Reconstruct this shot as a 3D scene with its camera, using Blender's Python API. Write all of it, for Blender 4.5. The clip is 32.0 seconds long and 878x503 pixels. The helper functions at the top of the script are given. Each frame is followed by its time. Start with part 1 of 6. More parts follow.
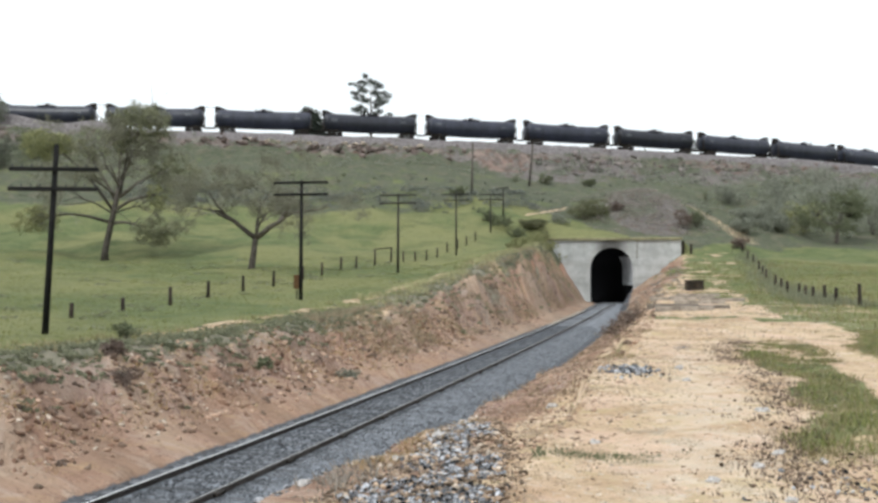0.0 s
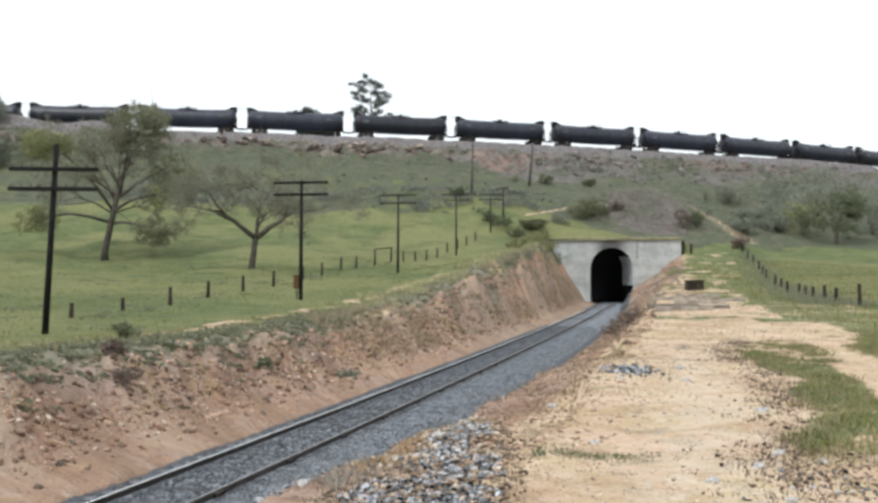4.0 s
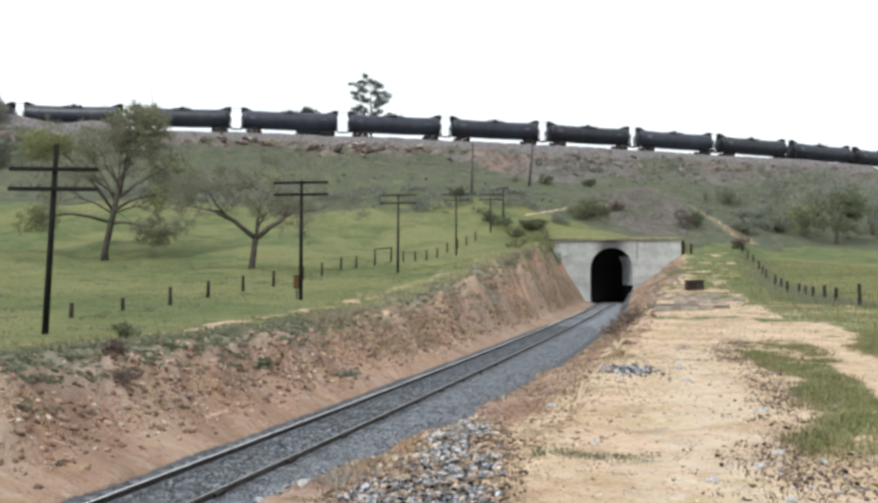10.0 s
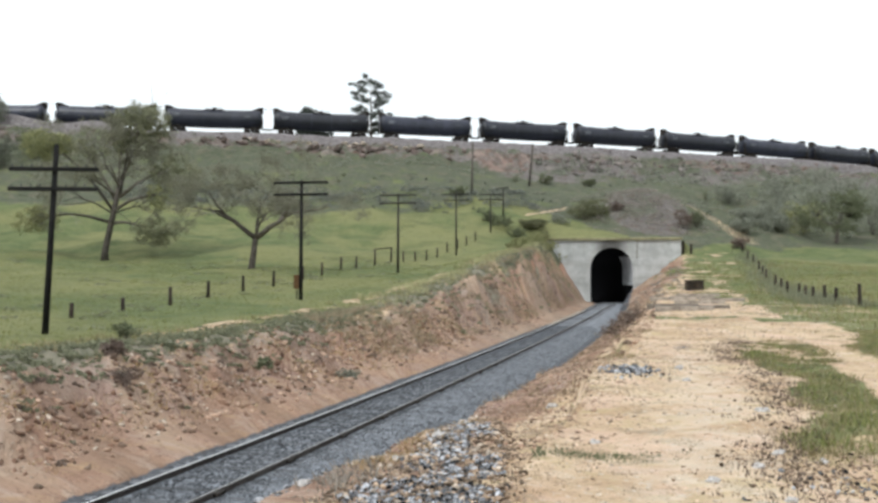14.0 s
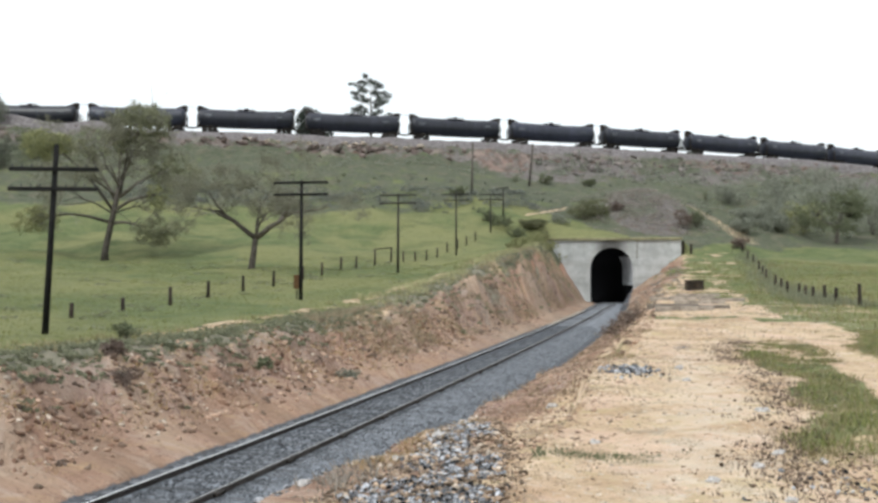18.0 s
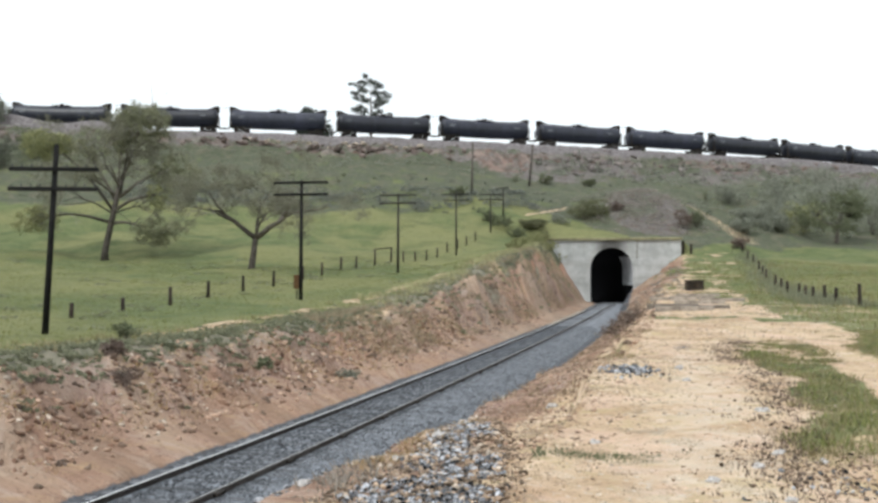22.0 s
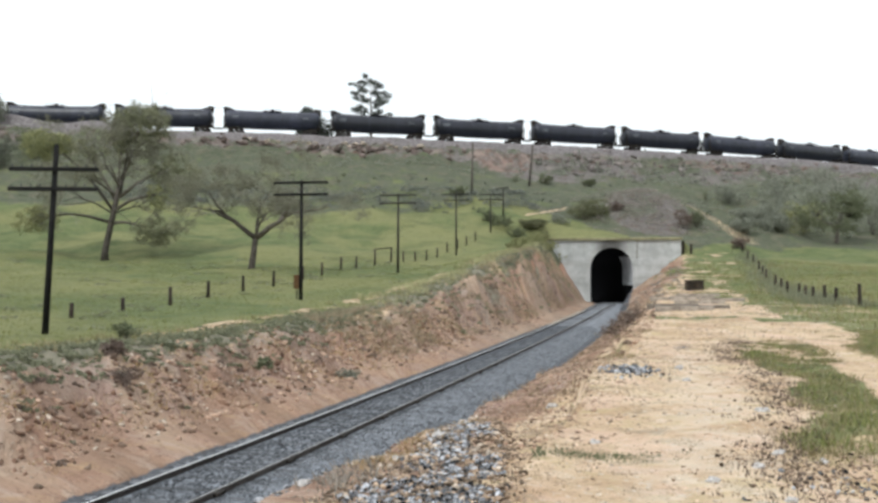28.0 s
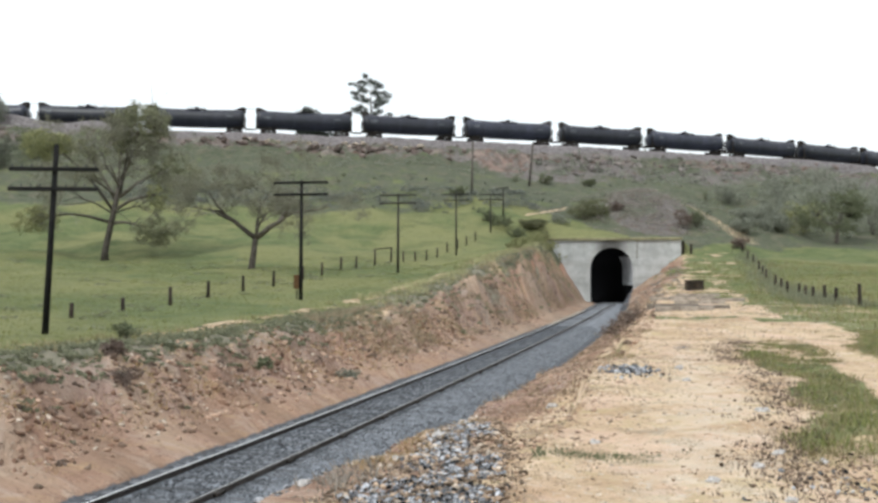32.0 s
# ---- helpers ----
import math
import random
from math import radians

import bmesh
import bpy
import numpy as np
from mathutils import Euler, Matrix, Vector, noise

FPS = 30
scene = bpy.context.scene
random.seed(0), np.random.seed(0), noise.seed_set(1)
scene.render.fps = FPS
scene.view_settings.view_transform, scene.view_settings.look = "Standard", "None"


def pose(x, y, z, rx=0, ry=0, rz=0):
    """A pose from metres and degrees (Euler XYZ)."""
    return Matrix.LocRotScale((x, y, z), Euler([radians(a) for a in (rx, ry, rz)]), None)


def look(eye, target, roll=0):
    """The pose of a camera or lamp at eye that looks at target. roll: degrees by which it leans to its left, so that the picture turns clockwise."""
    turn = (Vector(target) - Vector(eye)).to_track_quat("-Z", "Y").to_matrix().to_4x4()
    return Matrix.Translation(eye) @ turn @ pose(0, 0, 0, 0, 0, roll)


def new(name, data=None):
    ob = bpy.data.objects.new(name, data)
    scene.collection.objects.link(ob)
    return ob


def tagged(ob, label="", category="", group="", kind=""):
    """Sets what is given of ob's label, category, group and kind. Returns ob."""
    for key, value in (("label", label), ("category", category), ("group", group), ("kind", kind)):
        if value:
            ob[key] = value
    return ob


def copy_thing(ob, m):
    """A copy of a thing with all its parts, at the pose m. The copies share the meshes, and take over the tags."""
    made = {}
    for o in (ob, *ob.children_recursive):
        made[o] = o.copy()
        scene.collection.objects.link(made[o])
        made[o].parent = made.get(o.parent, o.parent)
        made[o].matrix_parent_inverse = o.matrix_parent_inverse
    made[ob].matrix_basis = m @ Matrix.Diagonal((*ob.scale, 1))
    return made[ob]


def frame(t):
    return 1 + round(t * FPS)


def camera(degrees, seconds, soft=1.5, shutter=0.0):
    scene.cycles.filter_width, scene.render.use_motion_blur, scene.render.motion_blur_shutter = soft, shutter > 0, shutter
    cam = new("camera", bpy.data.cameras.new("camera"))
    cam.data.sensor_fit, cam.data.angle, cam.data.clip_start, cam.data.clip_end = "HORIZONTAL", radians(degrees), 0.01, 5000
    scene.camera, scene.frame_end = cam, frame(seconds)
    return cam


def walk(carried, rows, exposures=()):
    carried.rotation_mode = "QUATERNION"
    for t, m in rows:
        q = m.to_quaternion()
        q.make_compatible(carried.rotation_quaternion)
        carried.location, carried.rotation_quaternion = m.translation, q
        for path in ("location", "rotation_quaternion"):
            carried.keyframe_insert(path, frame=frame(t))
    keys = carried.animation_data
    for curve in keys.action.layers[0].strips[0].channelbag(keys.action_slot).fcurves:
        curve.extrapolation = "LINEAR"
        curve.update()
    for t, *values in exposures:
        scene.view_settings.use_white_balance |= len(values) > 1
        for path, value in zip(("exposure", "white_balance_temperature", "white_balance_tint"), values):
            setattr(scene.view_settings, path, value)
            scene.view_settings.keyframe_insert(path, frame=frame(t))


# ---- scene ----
CLIP = 32.0
EYE = (0.0, 0.0, 3.55)
cam = camera(44.85, CLIP, soft=2.95)
walk(cam, [(0.0, pose(*EYE, 91.22, 0, 0)), (CLIP, pose(*EYE, 91.22, 0, 0))], exposures=[(0.0, 0.0), (CLIP, 0.0)])

# ---- light: bright overcast, thin high cloud before the sun ----
SUN_EL, SUN_AZ = 52.0, 215.0  # degrees; azimuth clockwise from +Y
world = bpy.data.worlds.new("overcast_sky")
scene.world = world
world.use_nodes = True
wn, wl = world.node_tree.nodes, world.node_tree.links
wn.clear()
w_out, w_bg = wn.new("ShaderNodeOutputWorld"), wn.new("ShaderNodeBackground")
w_sky, w_cloud, w_mix = wn.new("ShaderNodeTexSky"), wn.new("ShaderNodeRGB"), wn.new("ShaderNodeMixRGB")
w_sky.sky_type, w_sky.sun_disc = "NISHITA", False
w_sky.sun_elevation, w_sky.sun_rotation = radians(SUN_EL), radians(SUN_AZ)
w_sky.dust_density = 4.0
w_cloud.outputs[0].default_value = (10.95, 11.65, 12.0, 1)
w_mix.inputs[0].default_value = 0.85
wl.new(w_sky.outputs[0], w_mix.inputs[1])
wl.new(w_cloud.outputs[0], w_mix.inputs[2])
wl.new(w_mix.outputs[0], w_bg.inputs[0])
w_bg.inputs[1].default_value = 0.11
wl.new(w_bg.outputs[0], w_out.inputs[0])
sun = new("sun", bpy.data.lights.new("sun", "SUN"))
sun.data.energy, sun.data.angle, sun.data.color = 1.7, radians(14), (0.945, 0.985, 0.955)
_a, _e = radians(SUN_AZ), radians(SUN_EL)
SUN_DIR = Vector((math.sin(_a) * math.cos(_e), math.cos(_a) * math.cos(_e), math.sin(_e)))
sun.matrix_world = look(SUN_DIR * 200, (0, 0, 0))


# ---- materials ----
def nodes_of(name):
    m = bpy.data.materials.new(name)
    m.use_nodes = True
    nt = m.node_tree
    return m, nt.nodes, nt.links, nt.nodes["Principled BSDF"]


def noise_node(n, l, scale, detail=4.0, vec=None, rough=0.6):
    t = n.new("ShaderNodeTexNoise")
    t.inputs["Scale"].default_value, t.inputs["Detail"].default_value = scale, detail
    t.inputs["Roughness"].default_value = rough
    if vec is not None:
        l.new(vec, t.inputs["Vector"])
    return t.outputs["Fac"]


def ramp(n, l, fac, lo, hi, a=0.0, b=1.0):
    r = n.new("ShaderNodeMapRange")
    r.inputs[1].default_value, r.inputs[2].default_value = lo, hi
    r.inputs[3].default_value, r.inputs[4].default_value = a, b
    r.interpolation_type = "SMOOTHSTEP"
    l.new(fac, r.inputs[0])
    return r.outputs[0]


def mixc(n, l, fac, a, b, mode="MIX"):
    x = n.new("ShaderNodeMixRGB")
    x.blend_type = mode
    for k, v in enumerate((fac, a, b)):
        if isinstance(v, (int, float)):
            x.inputs[k].default_value = v if k == 0 else (v, v, v, 1)
        elif isinstance(v, tuple):
            x.inputs[k].default_value = (*v[:3], 1)
        else:
            l.new(v, x.inputs[k])
    return x.outputs[0]


def times_(n, l, a, b, op="MULTIPLY"):
    x = n.new("ShaderNodeMath")
    x.operation = op
    for k, v in enumerate((a, b)):
        if isinstance(v, (int, float)):
            x.inputs[k].default_value = v
        else:
            l.new(v, x.inputs[k])
    return x.outputs[0]


def bump(n, l, p, height, strength, dist=0.05):
    b = n.new("ShaderNodeBump")
    b.inputs["Strength"].default_value, b.inputs["Distance"].default_value = strength, dist
    l.new(height, b.inputs["Height"])
    l.new(b.outputs[0], p.inputs["Normal"])


def plain(name, dark, light, scale=3.0, rough=0.8, metal=0.0, bumped=0.3, vary="object", fine=18.0, amount=0.35):
    """Two-scale grain between a dark and a light colour, with a random shade for each object or each island."""
    m, n, l, p = nodes_of(name)
    co = n.new("ShaderNodeTexCoord").outputs["Object"]
    big, small = noise_node(n, l, scale, 5, co), noise_node(n, l, scale * fine / 3, 4, co)
    f = ramp(n, l, times_(n, l, times_(n, l, big, 0.6), times_(n, l, small, 0.4), "ADD"), 0.35, 0.65)
    c = mixc(n, l, f, dark, light)
    rnd = n.new("ShaderNodeObjectInfo").outputs["Random"] if vary == "object" else n.new("ShaderNodeNewGeometry").outputs["Random Per Island"]
    c = mixc(n, l, 1.0, c, ramp(n, l, rnd, 0, 1, 1 - amount, 1 + amount), "MULTIPLY")
    l.new(c, p.inputs["Base Color"])
    p.inputs["Roughness"].default_value, p.inputs["Metallic"].default_value = rough, metal
    p.inputs["Specular IOR Level"].default_value = 0.5 if metal or rough < 0.6 else 0.2
    bump(n, l, p, small, bumped)
    return m


def leafy(name, dark, light, through_=0.25):
    m, n, l, p = nodes_of(name)
    g = n.new("ShaderNodeNewGeometry")
    co = n.new("ShaderNodeTexCoord").outputs["Object"]
    f = times_(n, l, times_(n, l, g.outputs["Random Per Island"], 0.55), times_(n, l, noise_node(n, l, 0.5, 3, co), 0.55), "ADD")
    c = mixc(n, l, ramp(n, l, f, 0.25, 0.85), dark, light)
    l.new(c, p.inputs["Base Color"])
    p.inputs["Roughness"].default_value = 0.75
    t = n.new("ShaderNodeBsdfTranslucent")
    l.new(c, t.inputs["Color"])
    mx = n.new("ShaderNodeMixShader")
    mx.inputs[0].default_value = through_
    l.new(p.outputs[0], mx.inputs[1])
    l.new(t.outputs[0], mx.inputs[2])
    l.new(mx.outputs[0], n["Material Output"].inputs[0])
    return m


def ground_material():
    m, n, l, p = nodes_of("ground")
    co = n.new("ShaderNodeTexCoord").outputs["Object"]

    def mask(key):
        a = n.new("ShaderNodeAttribute")
        a.attribute_name = key
        return a.outputs["Fac"]

    n_big, n_mid, n_small, n_tiny = (noise_node(n, l, s, 5, co) for s in (0.09, 0.5, 2.2, 11.0))
    # pale trodden dirt
    pale = mixc(n, l, ramp(n, l, n_mid, 0.36, 0.64), (0.45, 0.305, 0.19), (0.69, 0.535, 0.38))
    pale = mixc(n, l, ramp(n, l, n_small, 0.54, 0.63, 0, 0.75), pale, (0.33, 0.235, 0.145))
    pale = mixc(n, l, ramp(n, l, n_tiny, 0.58, 0.66, 0, 0.9), pale, (0.58, 0.53, 0.47))
    pale = mixc(n, l, ramp(n, l, n_tiny, 0.41, 0.33, 0, 0.8), pale, (0.21, 0.15, 0.105))
    pale = mixc(n, l, ramp(n, l, noise_node(n, l, 0.22, 3, co), 0.45, 0.60, 0, 0.6), pale, (0.58, 0.43, 0.285))
    pale = mixc(n, l, ramp(n, l, noise_node(n, l, 3.6, 6, co, 0.75), 0.55, 0.63, 0, 0.6), pale, (0.40, 0.29, 0.165))
    pale = mixc(n, l, ramp(n, l, noise_node(n, l, 1.7, 6, co, 0.75), 0.56, 0.66, 0, 0.6), pale, (0.74, 0.63, 0.52))
    pale = mixc(n, l, ramp(n, l, noise_node(n, l, 1.1, 6, co, 0.8), 0.55, 0.61, 0, 0.75), pale, (0.27, 0.215, 0.145))
    lane = n.new("ShaderNodeCombineXYZ")
    l.new(mask("across"), lane.inputs[0])
    l.new(times_(n, l, mask("slant"), 0.13), lane.inputs[1])
    ruts = noise_node(n, l, 1.7, 6, lane.outputs[0], 0.75)
    pale = mixc(n, l, ramp(n, l, ruts, 0.50, 0.62, 0, 0.5), pale, (0.50, 0.345, 0.235))
    pale = mixc(n, l, ramp(n, l, ruts, 0.45, 0.36, 0, 0.5), pale, (0.70, 0.55, 0.43))
    pale = mixc(n, l, ramp(n, l, noise_node(n, l, 5.2, 5, co, 0.8), 0.55, 0.62, 0, 0.6), pale, (0.33, 0.225, 0.145))
    pale = mixc(n, l, ramp(n, l, noise_node(n, l, 1.3, 5, co, 0.75), 0.53, 0.60, 0, 0.55), pale, (0.52, 0.41, 0.235))
    pale = mixc(n, l, ramp(n, l, noise_node(n, l, 0.75, 5, co, 0.7), 0.52, 0.60, 0, 0.5), pale, (0.66, 0.465, 0.36))
    # red earth of the cut
    red = mixc(n, l, ramp(n, l, n_mid, 0.35, 0.66), (0.295, 0.175, 0.127), (0.42, 0.275, 0.205))
    red = mixc(n, l, ramp(n, l, n_small, 0.53, 0.62, 0, 0.7), red, (0.45, 0.345, 0.265))
    red = mixc(n, l, ramp(n, l, n_big, 0.42, 0.58, 0, 0.55), red, (0.41, 0.25, 0.165))
    red = mixc(n, l, ramp(n, l, noise_node(n, l, 0.26, 3, co), 0.46, 0.6, 0, 0.6), red, (0.335, 0.245, 0.215))
    red = mixc(n, l, ramp(n, l, noise_node(n, l, 0.8, 6, co, 0.75), 0.52, 0.62, 0, 0.7), red, (0.44, 0.30, 0.17))
    red = mixc(n, l, ramp(n, l, noise_node(n, l, 1.4, 6, co, 0.8), 0.53, 0.62, 0, 0.85), red, (0.18, 0.10, 0.068))
    red = mixc(n, l, ramp(n, l, n_tiny, 0.42, 0.34, 0, 0.8), red, (0.11, 0.065, 0.046))
    red = mixc(n, l, times_(n, l, mask("rust"), ramp(n, l, n_small, 0.35, 0.6, 0.5, 1.0)), red, (0.44, 0.20, 0.128))
    red = mixc(n, l, times_(n, l, mask("upper"), ramp(n, l, n_small, 0.38, 0.6, 0.35, 0.9)), red, (0.29, 0.256, 0.212))
    # relief shading put into the colour: ridges paler, gully floors darker
    red = mixc(n, l, ramp(n, l, mask("streak"), 0.55, 0.95, 0, 0.6), red, (0.46, 0.345, 0.255))
    red = mixc(n, l, ramp(n, l, mask("streak"), 0.34, 0.06, 0, 0.55), red, (0.18, 0.115, 0.08))
    run = n.new("ShaderNodeCombineXYZ")
    l.new(times_(n, l, mask("slant"), 1.0), run.inputs[0])
    l.new(times_(n, l, mask("across"), 0.16), run.inputs[1])
    lines, fine_lines = noise_node(n, l, 2.4, 5, run.outputs[0], 0.7), noise_node(n, l, 6.0, 4, run.outputs[0], 0.7)
    red = mixc(n, l, ramp(n, l, lines, 0.52, 0.64, 0, 0.5), red, (0.47, 0.36, 0.30))
    red = mixc(n, l, ramp(n, l, lines, 0.47, 0.36, 0, 0.5), red, (0.20, 0.115, 0.082))
    red = mixc(n, l, ramp(n, l, fine_lines, 0.46, 0.36, 0, 0.6), red, (0.16, 0.10, 0.072))
    red = mixc(n, l, times_(n, l, mask("foot"), ramp(n, l, n_small, 0.35, 0.6, 0.5, 0.15)), red, (0.38, 0.255, 0.18))
    # young and dry grass
    grass = mixc(n, l, ramp(n, l, n_mid, 0.36, 0.64), (0.10, 0.130, 0.056), (0.155, 0.178, 0.078))
    grass = mixc(n, l, ramp(n, l, n_big, 0.42, 0.58, 0, 0.8), grass, (0.218, 0.214, 0.097))
    grass = mixc(n, l, ramp(n, l, n_small, 0.52, 0.70, 0, 0.6), grass, (0.083, 0.10, 0.049))
    grass = mixc(n, l, ramp(n, l, n_tiny, 0.55, 0.66, 0, 0.7), grass, (0.21, 0.205, 0.105))
    grass = mixc(n, l, ramp(n, l, noise_node(n, l, 0.9, 6, co, 0.8), 0.57, 0.64, 0, 0.6), grass, (0.075, 0.09, 0.045))
    flat = n.new("ShaderNodeMapping")
    flat.inputs["Scale"].default_value = (0.25, 0.6, 0.6)
    l.new(co, flat.inputs["Vector"])
    grass = mixc(n, l, ramp(n, l, noise_node(n, l, 0.5, 5, flat.outputs[0], 0.7), 0.52, 0.64, 0, 0.55), grass, (0.095, 0.112, 0.05))
    # dull hillside herbs over brown soil
    scrub = mixc(n, l, ramp(n, l, n_small, 0.40, 0.60), (0.083, 0.096, 0.062), (0.122, 0.125, 0.091))
    scrub = mixc(n, l, ramp(n, l, n_mid, 0.52, 0.62, 0, 0.6), scrub, (0.165, 0.148, 0.105))
    scrub = mixc(n, l, ramp(n, l, noise_node(n, l, 1.0, 6, co, 0.8), 0.55, 0.62, 0, 0.75), scrub, (0.06, 0.07, 0.045))
    scrub = mixc(n, l, ramp(n, l, noise_node(n, l, 0.3, 6, co, 0.75), 0.54, 0.60, 0, 0.6), scrub, (0.13, 0.15, 0.07))
    # grey crushed stone
    v = n.new("ShaderNodeTexVoronoi")
    v.inputs["Scale"].default_value = 14.0
    l.new(co, v.inputs["Vector"])
    grav = mixc(n, l, ramp(n, l, v.outputs["Distance"], 0.05, 0.6), (0.16, 0.165, 0.18), (0.055, 0.055, 0.06))
    grav = mixc(n, l, 0.6, grav, mixc(n, l, ramp(n, l, n_small, 0.35, 0.65), (0.085, 0.09, 0.10), (0.15, 0.155, 0.175)))

    def edge(key, width=0.55):
        # a mask with a ragged border
        a = times_(n, l, mask(key), times_(n, l, times_(n, l, n_small, n_tiny, "ADD"), width, "MULTIPLY"), "ADD")
        return ramp(n, l, a, 0.5 + width * 0.82, 0.5 + width * 1.18)

    pale = mixc(n, l, times_(n, l, mask("worn"), ramp(n, l, n_small, 0.35, 0.62, 0.05, 0.6)), pale, (0.72, 0.605, 0.49))
    c = mixc(n, l, edge("scrub"), pale, scrub)
    brown = mixc(n, l, ramp(n, l, n_small, 0.40, 0.58), (0.125, 0.112, 0.106), (0.19, 0.17, 0.161))
    brown = mixc(n, l, ramp(n, l, noise_node(n, l, 0.8, 6, co, 0.8), 0.54, 0.60, 0, 0.7), brown, (0.12, 0.068, 0.052))
    brown = mixc(n, l, ramp(n, l, noise_node(n, l, 0.45, 5, co, 0.7), 0.54, 0.62, 0, 0.7), brown, (0.10, 0.11, 0.07))
    brown = mixc(n, l, ramp(n, l, noise_node(n, l, 0.16, 5, co, 0.7), 0.50, 0.58, 0, 0.75), brown, (0.115, 0.125, 0.09))
    brown = mixc(n, l, ramp(n, l, noise_node(n, l, 0.23, 6, co, 0.75), 0.56, 0.62, 0, 0.7), brown, (0.25, 0.215, 0.20))
    c = mixc(n, l, edge("brown", 0.7), c, brown)
    c = mixc(n, l, edge("shoulder", 0.5), c, mixc(n, l, ramp(n, l, n_small, 0.38, 0.62), (0.14, 0.125, 0.125), (0.24, 0.217, 0.22)))
    rock = mixc(n, l, ramp(n, l, n_small, 0.38, 0.60), (0.115, 0.088, 0.076), (0.225, 0.19, 0.172))
    rock = mixc(n, l, ramp(n, l, noise_node(n, l, 0.55, 5, co, 0.7), 0.52, 0.60, 0, 0.8), rock, (0.115, 0.062, 0.046))
    rock = mixc(n, l, ramp(n, l, noise_node(n, l, 0.3, 4, co, 0.6), 0.55, 0.62, 0, 0.7), rock, (0.30, 0.25, 0.22))
    rock = mixc(n, l, times_(n, l, mask("slide"), ramp(n, l, n_mid, 0.44, 0.58, 0.0, 0.8)), rock, (0.30, 0.205, 0.172))
    c = mixc(n, l, edge("rock"), c, rock)
    c = mixc(n, l, edge("red"), c, red)
    c = mixc(n, l, edge("herbs"), c, mixc(n, l, ramp(n, l, n_small, 0.4, 0.6, 0.35, 0.9), scrub, (0.26, 0.235, 0.18)))
    c = mixc(n, l, edge("grass"), c, grass)
    c = mixc(n, l, edge("gravel", 0.4), c, grav)
    l.new(c, p.inputs["Base Color"])
    p.inputs["Roughness"].default_value = 0.95
    p.inputs["Specular IOR Level"].default_value = 0.15
    rough = times_(n, l, times_(n, l, n_tiny, 0.6), times_(n, l, n_small, 1.4), "ADD")
    rough = times_(n, l, rough, times_(n, l, mask("red"), lines), "ADD")
    bump(n, l, p, rough, 0.65, 0.2)
    return m


def concrete_material():
    m, n, l, p = nodes_of("weathered_concrete")
    co = n.new("ShaderNodeTexCoord").outputs["Object"]
    mp = n.new("ShaderNodeMapping")
    mp.inputs["Scale"].default_value = (1.6, 1.6, 0.16)
    l.new(co, mp.inputs["Vector"])
    streak, mid, fine = noise_node(n, l, 1.0, 6, mp.outputs[0]), noise_node(n, l, 0.7, 5, co), noise_node(n, l, 9, 4, co)
    c = mixc(n, l, ramp(n, l, mid, 0.35, 0.65), (0.35, 0.358, 0.352), (0.50, 0.512, 0.508))
    c = mixc(n, l, ramp(n, l, streak, 0.55, 0.75, 0, 0.55), c, (0.27, 0.24, 0.20))
    c = mixc(n, l, ramp(n, l, fine, 0.58, 0.72, 0, 0.35), c, (0.30, 0.28, 0.25))
    c = mixc(n, l, ramp(n, l, noise_node(n, l, 0.33, 5, co, 0.7), 0.52, 0.66, 0, 0.5), c, (0.31, 0.30, 0.265))
    # lifts of the formwork
    lift = n.new("ShaderNodeMapping")
    lift.inputs["Scale"].default_value = (0.05, 0.05, 0.75)
    l.new(co, lift.inputs["Vector"])
    c = mixc(n, l, ramp(n, l, noise_node(n, l, 1.0, 3, lift.outputs[0]), 0.50, 0.60, 0, 0.4), c, (0.36, 0.36, 0.345))
    # old locomotive soot above the crown of the arch
    g = n.new("ShaderNodeTexGradient")
    g.gradient_type = "SPHERICAL"
    ms = n.new("ShaderNodeMapping")
    ms.inputs["Location"].default_value = (0.0, 0.0, -7.0 / 2.1)
    ms.inputs["Scale"].default_value = (1 / 2.6, 1 / 6.0, 1 / 2.1)
    l.new(co, ms.inputs["Vector"])
    l.new(ms.outputs[0], g.inputs["Vector"])
    soot = times_(n, l, g.outputs["Fac"], ramp(n, l, mid, 0.2, 0.7, 0.6, 1.3))
    c = mixc(n, l, ramp(n, l, soot, 0.05, 0.75, 0, 0.85), c, (0.055, 0.05, 0.045))
    l.new(c, p.inputs["Base Color"])
    p.inputs["Roughness"].default_value = 0.9
    bump(n, l, p, fine, 0.3, 0.02)
    return m


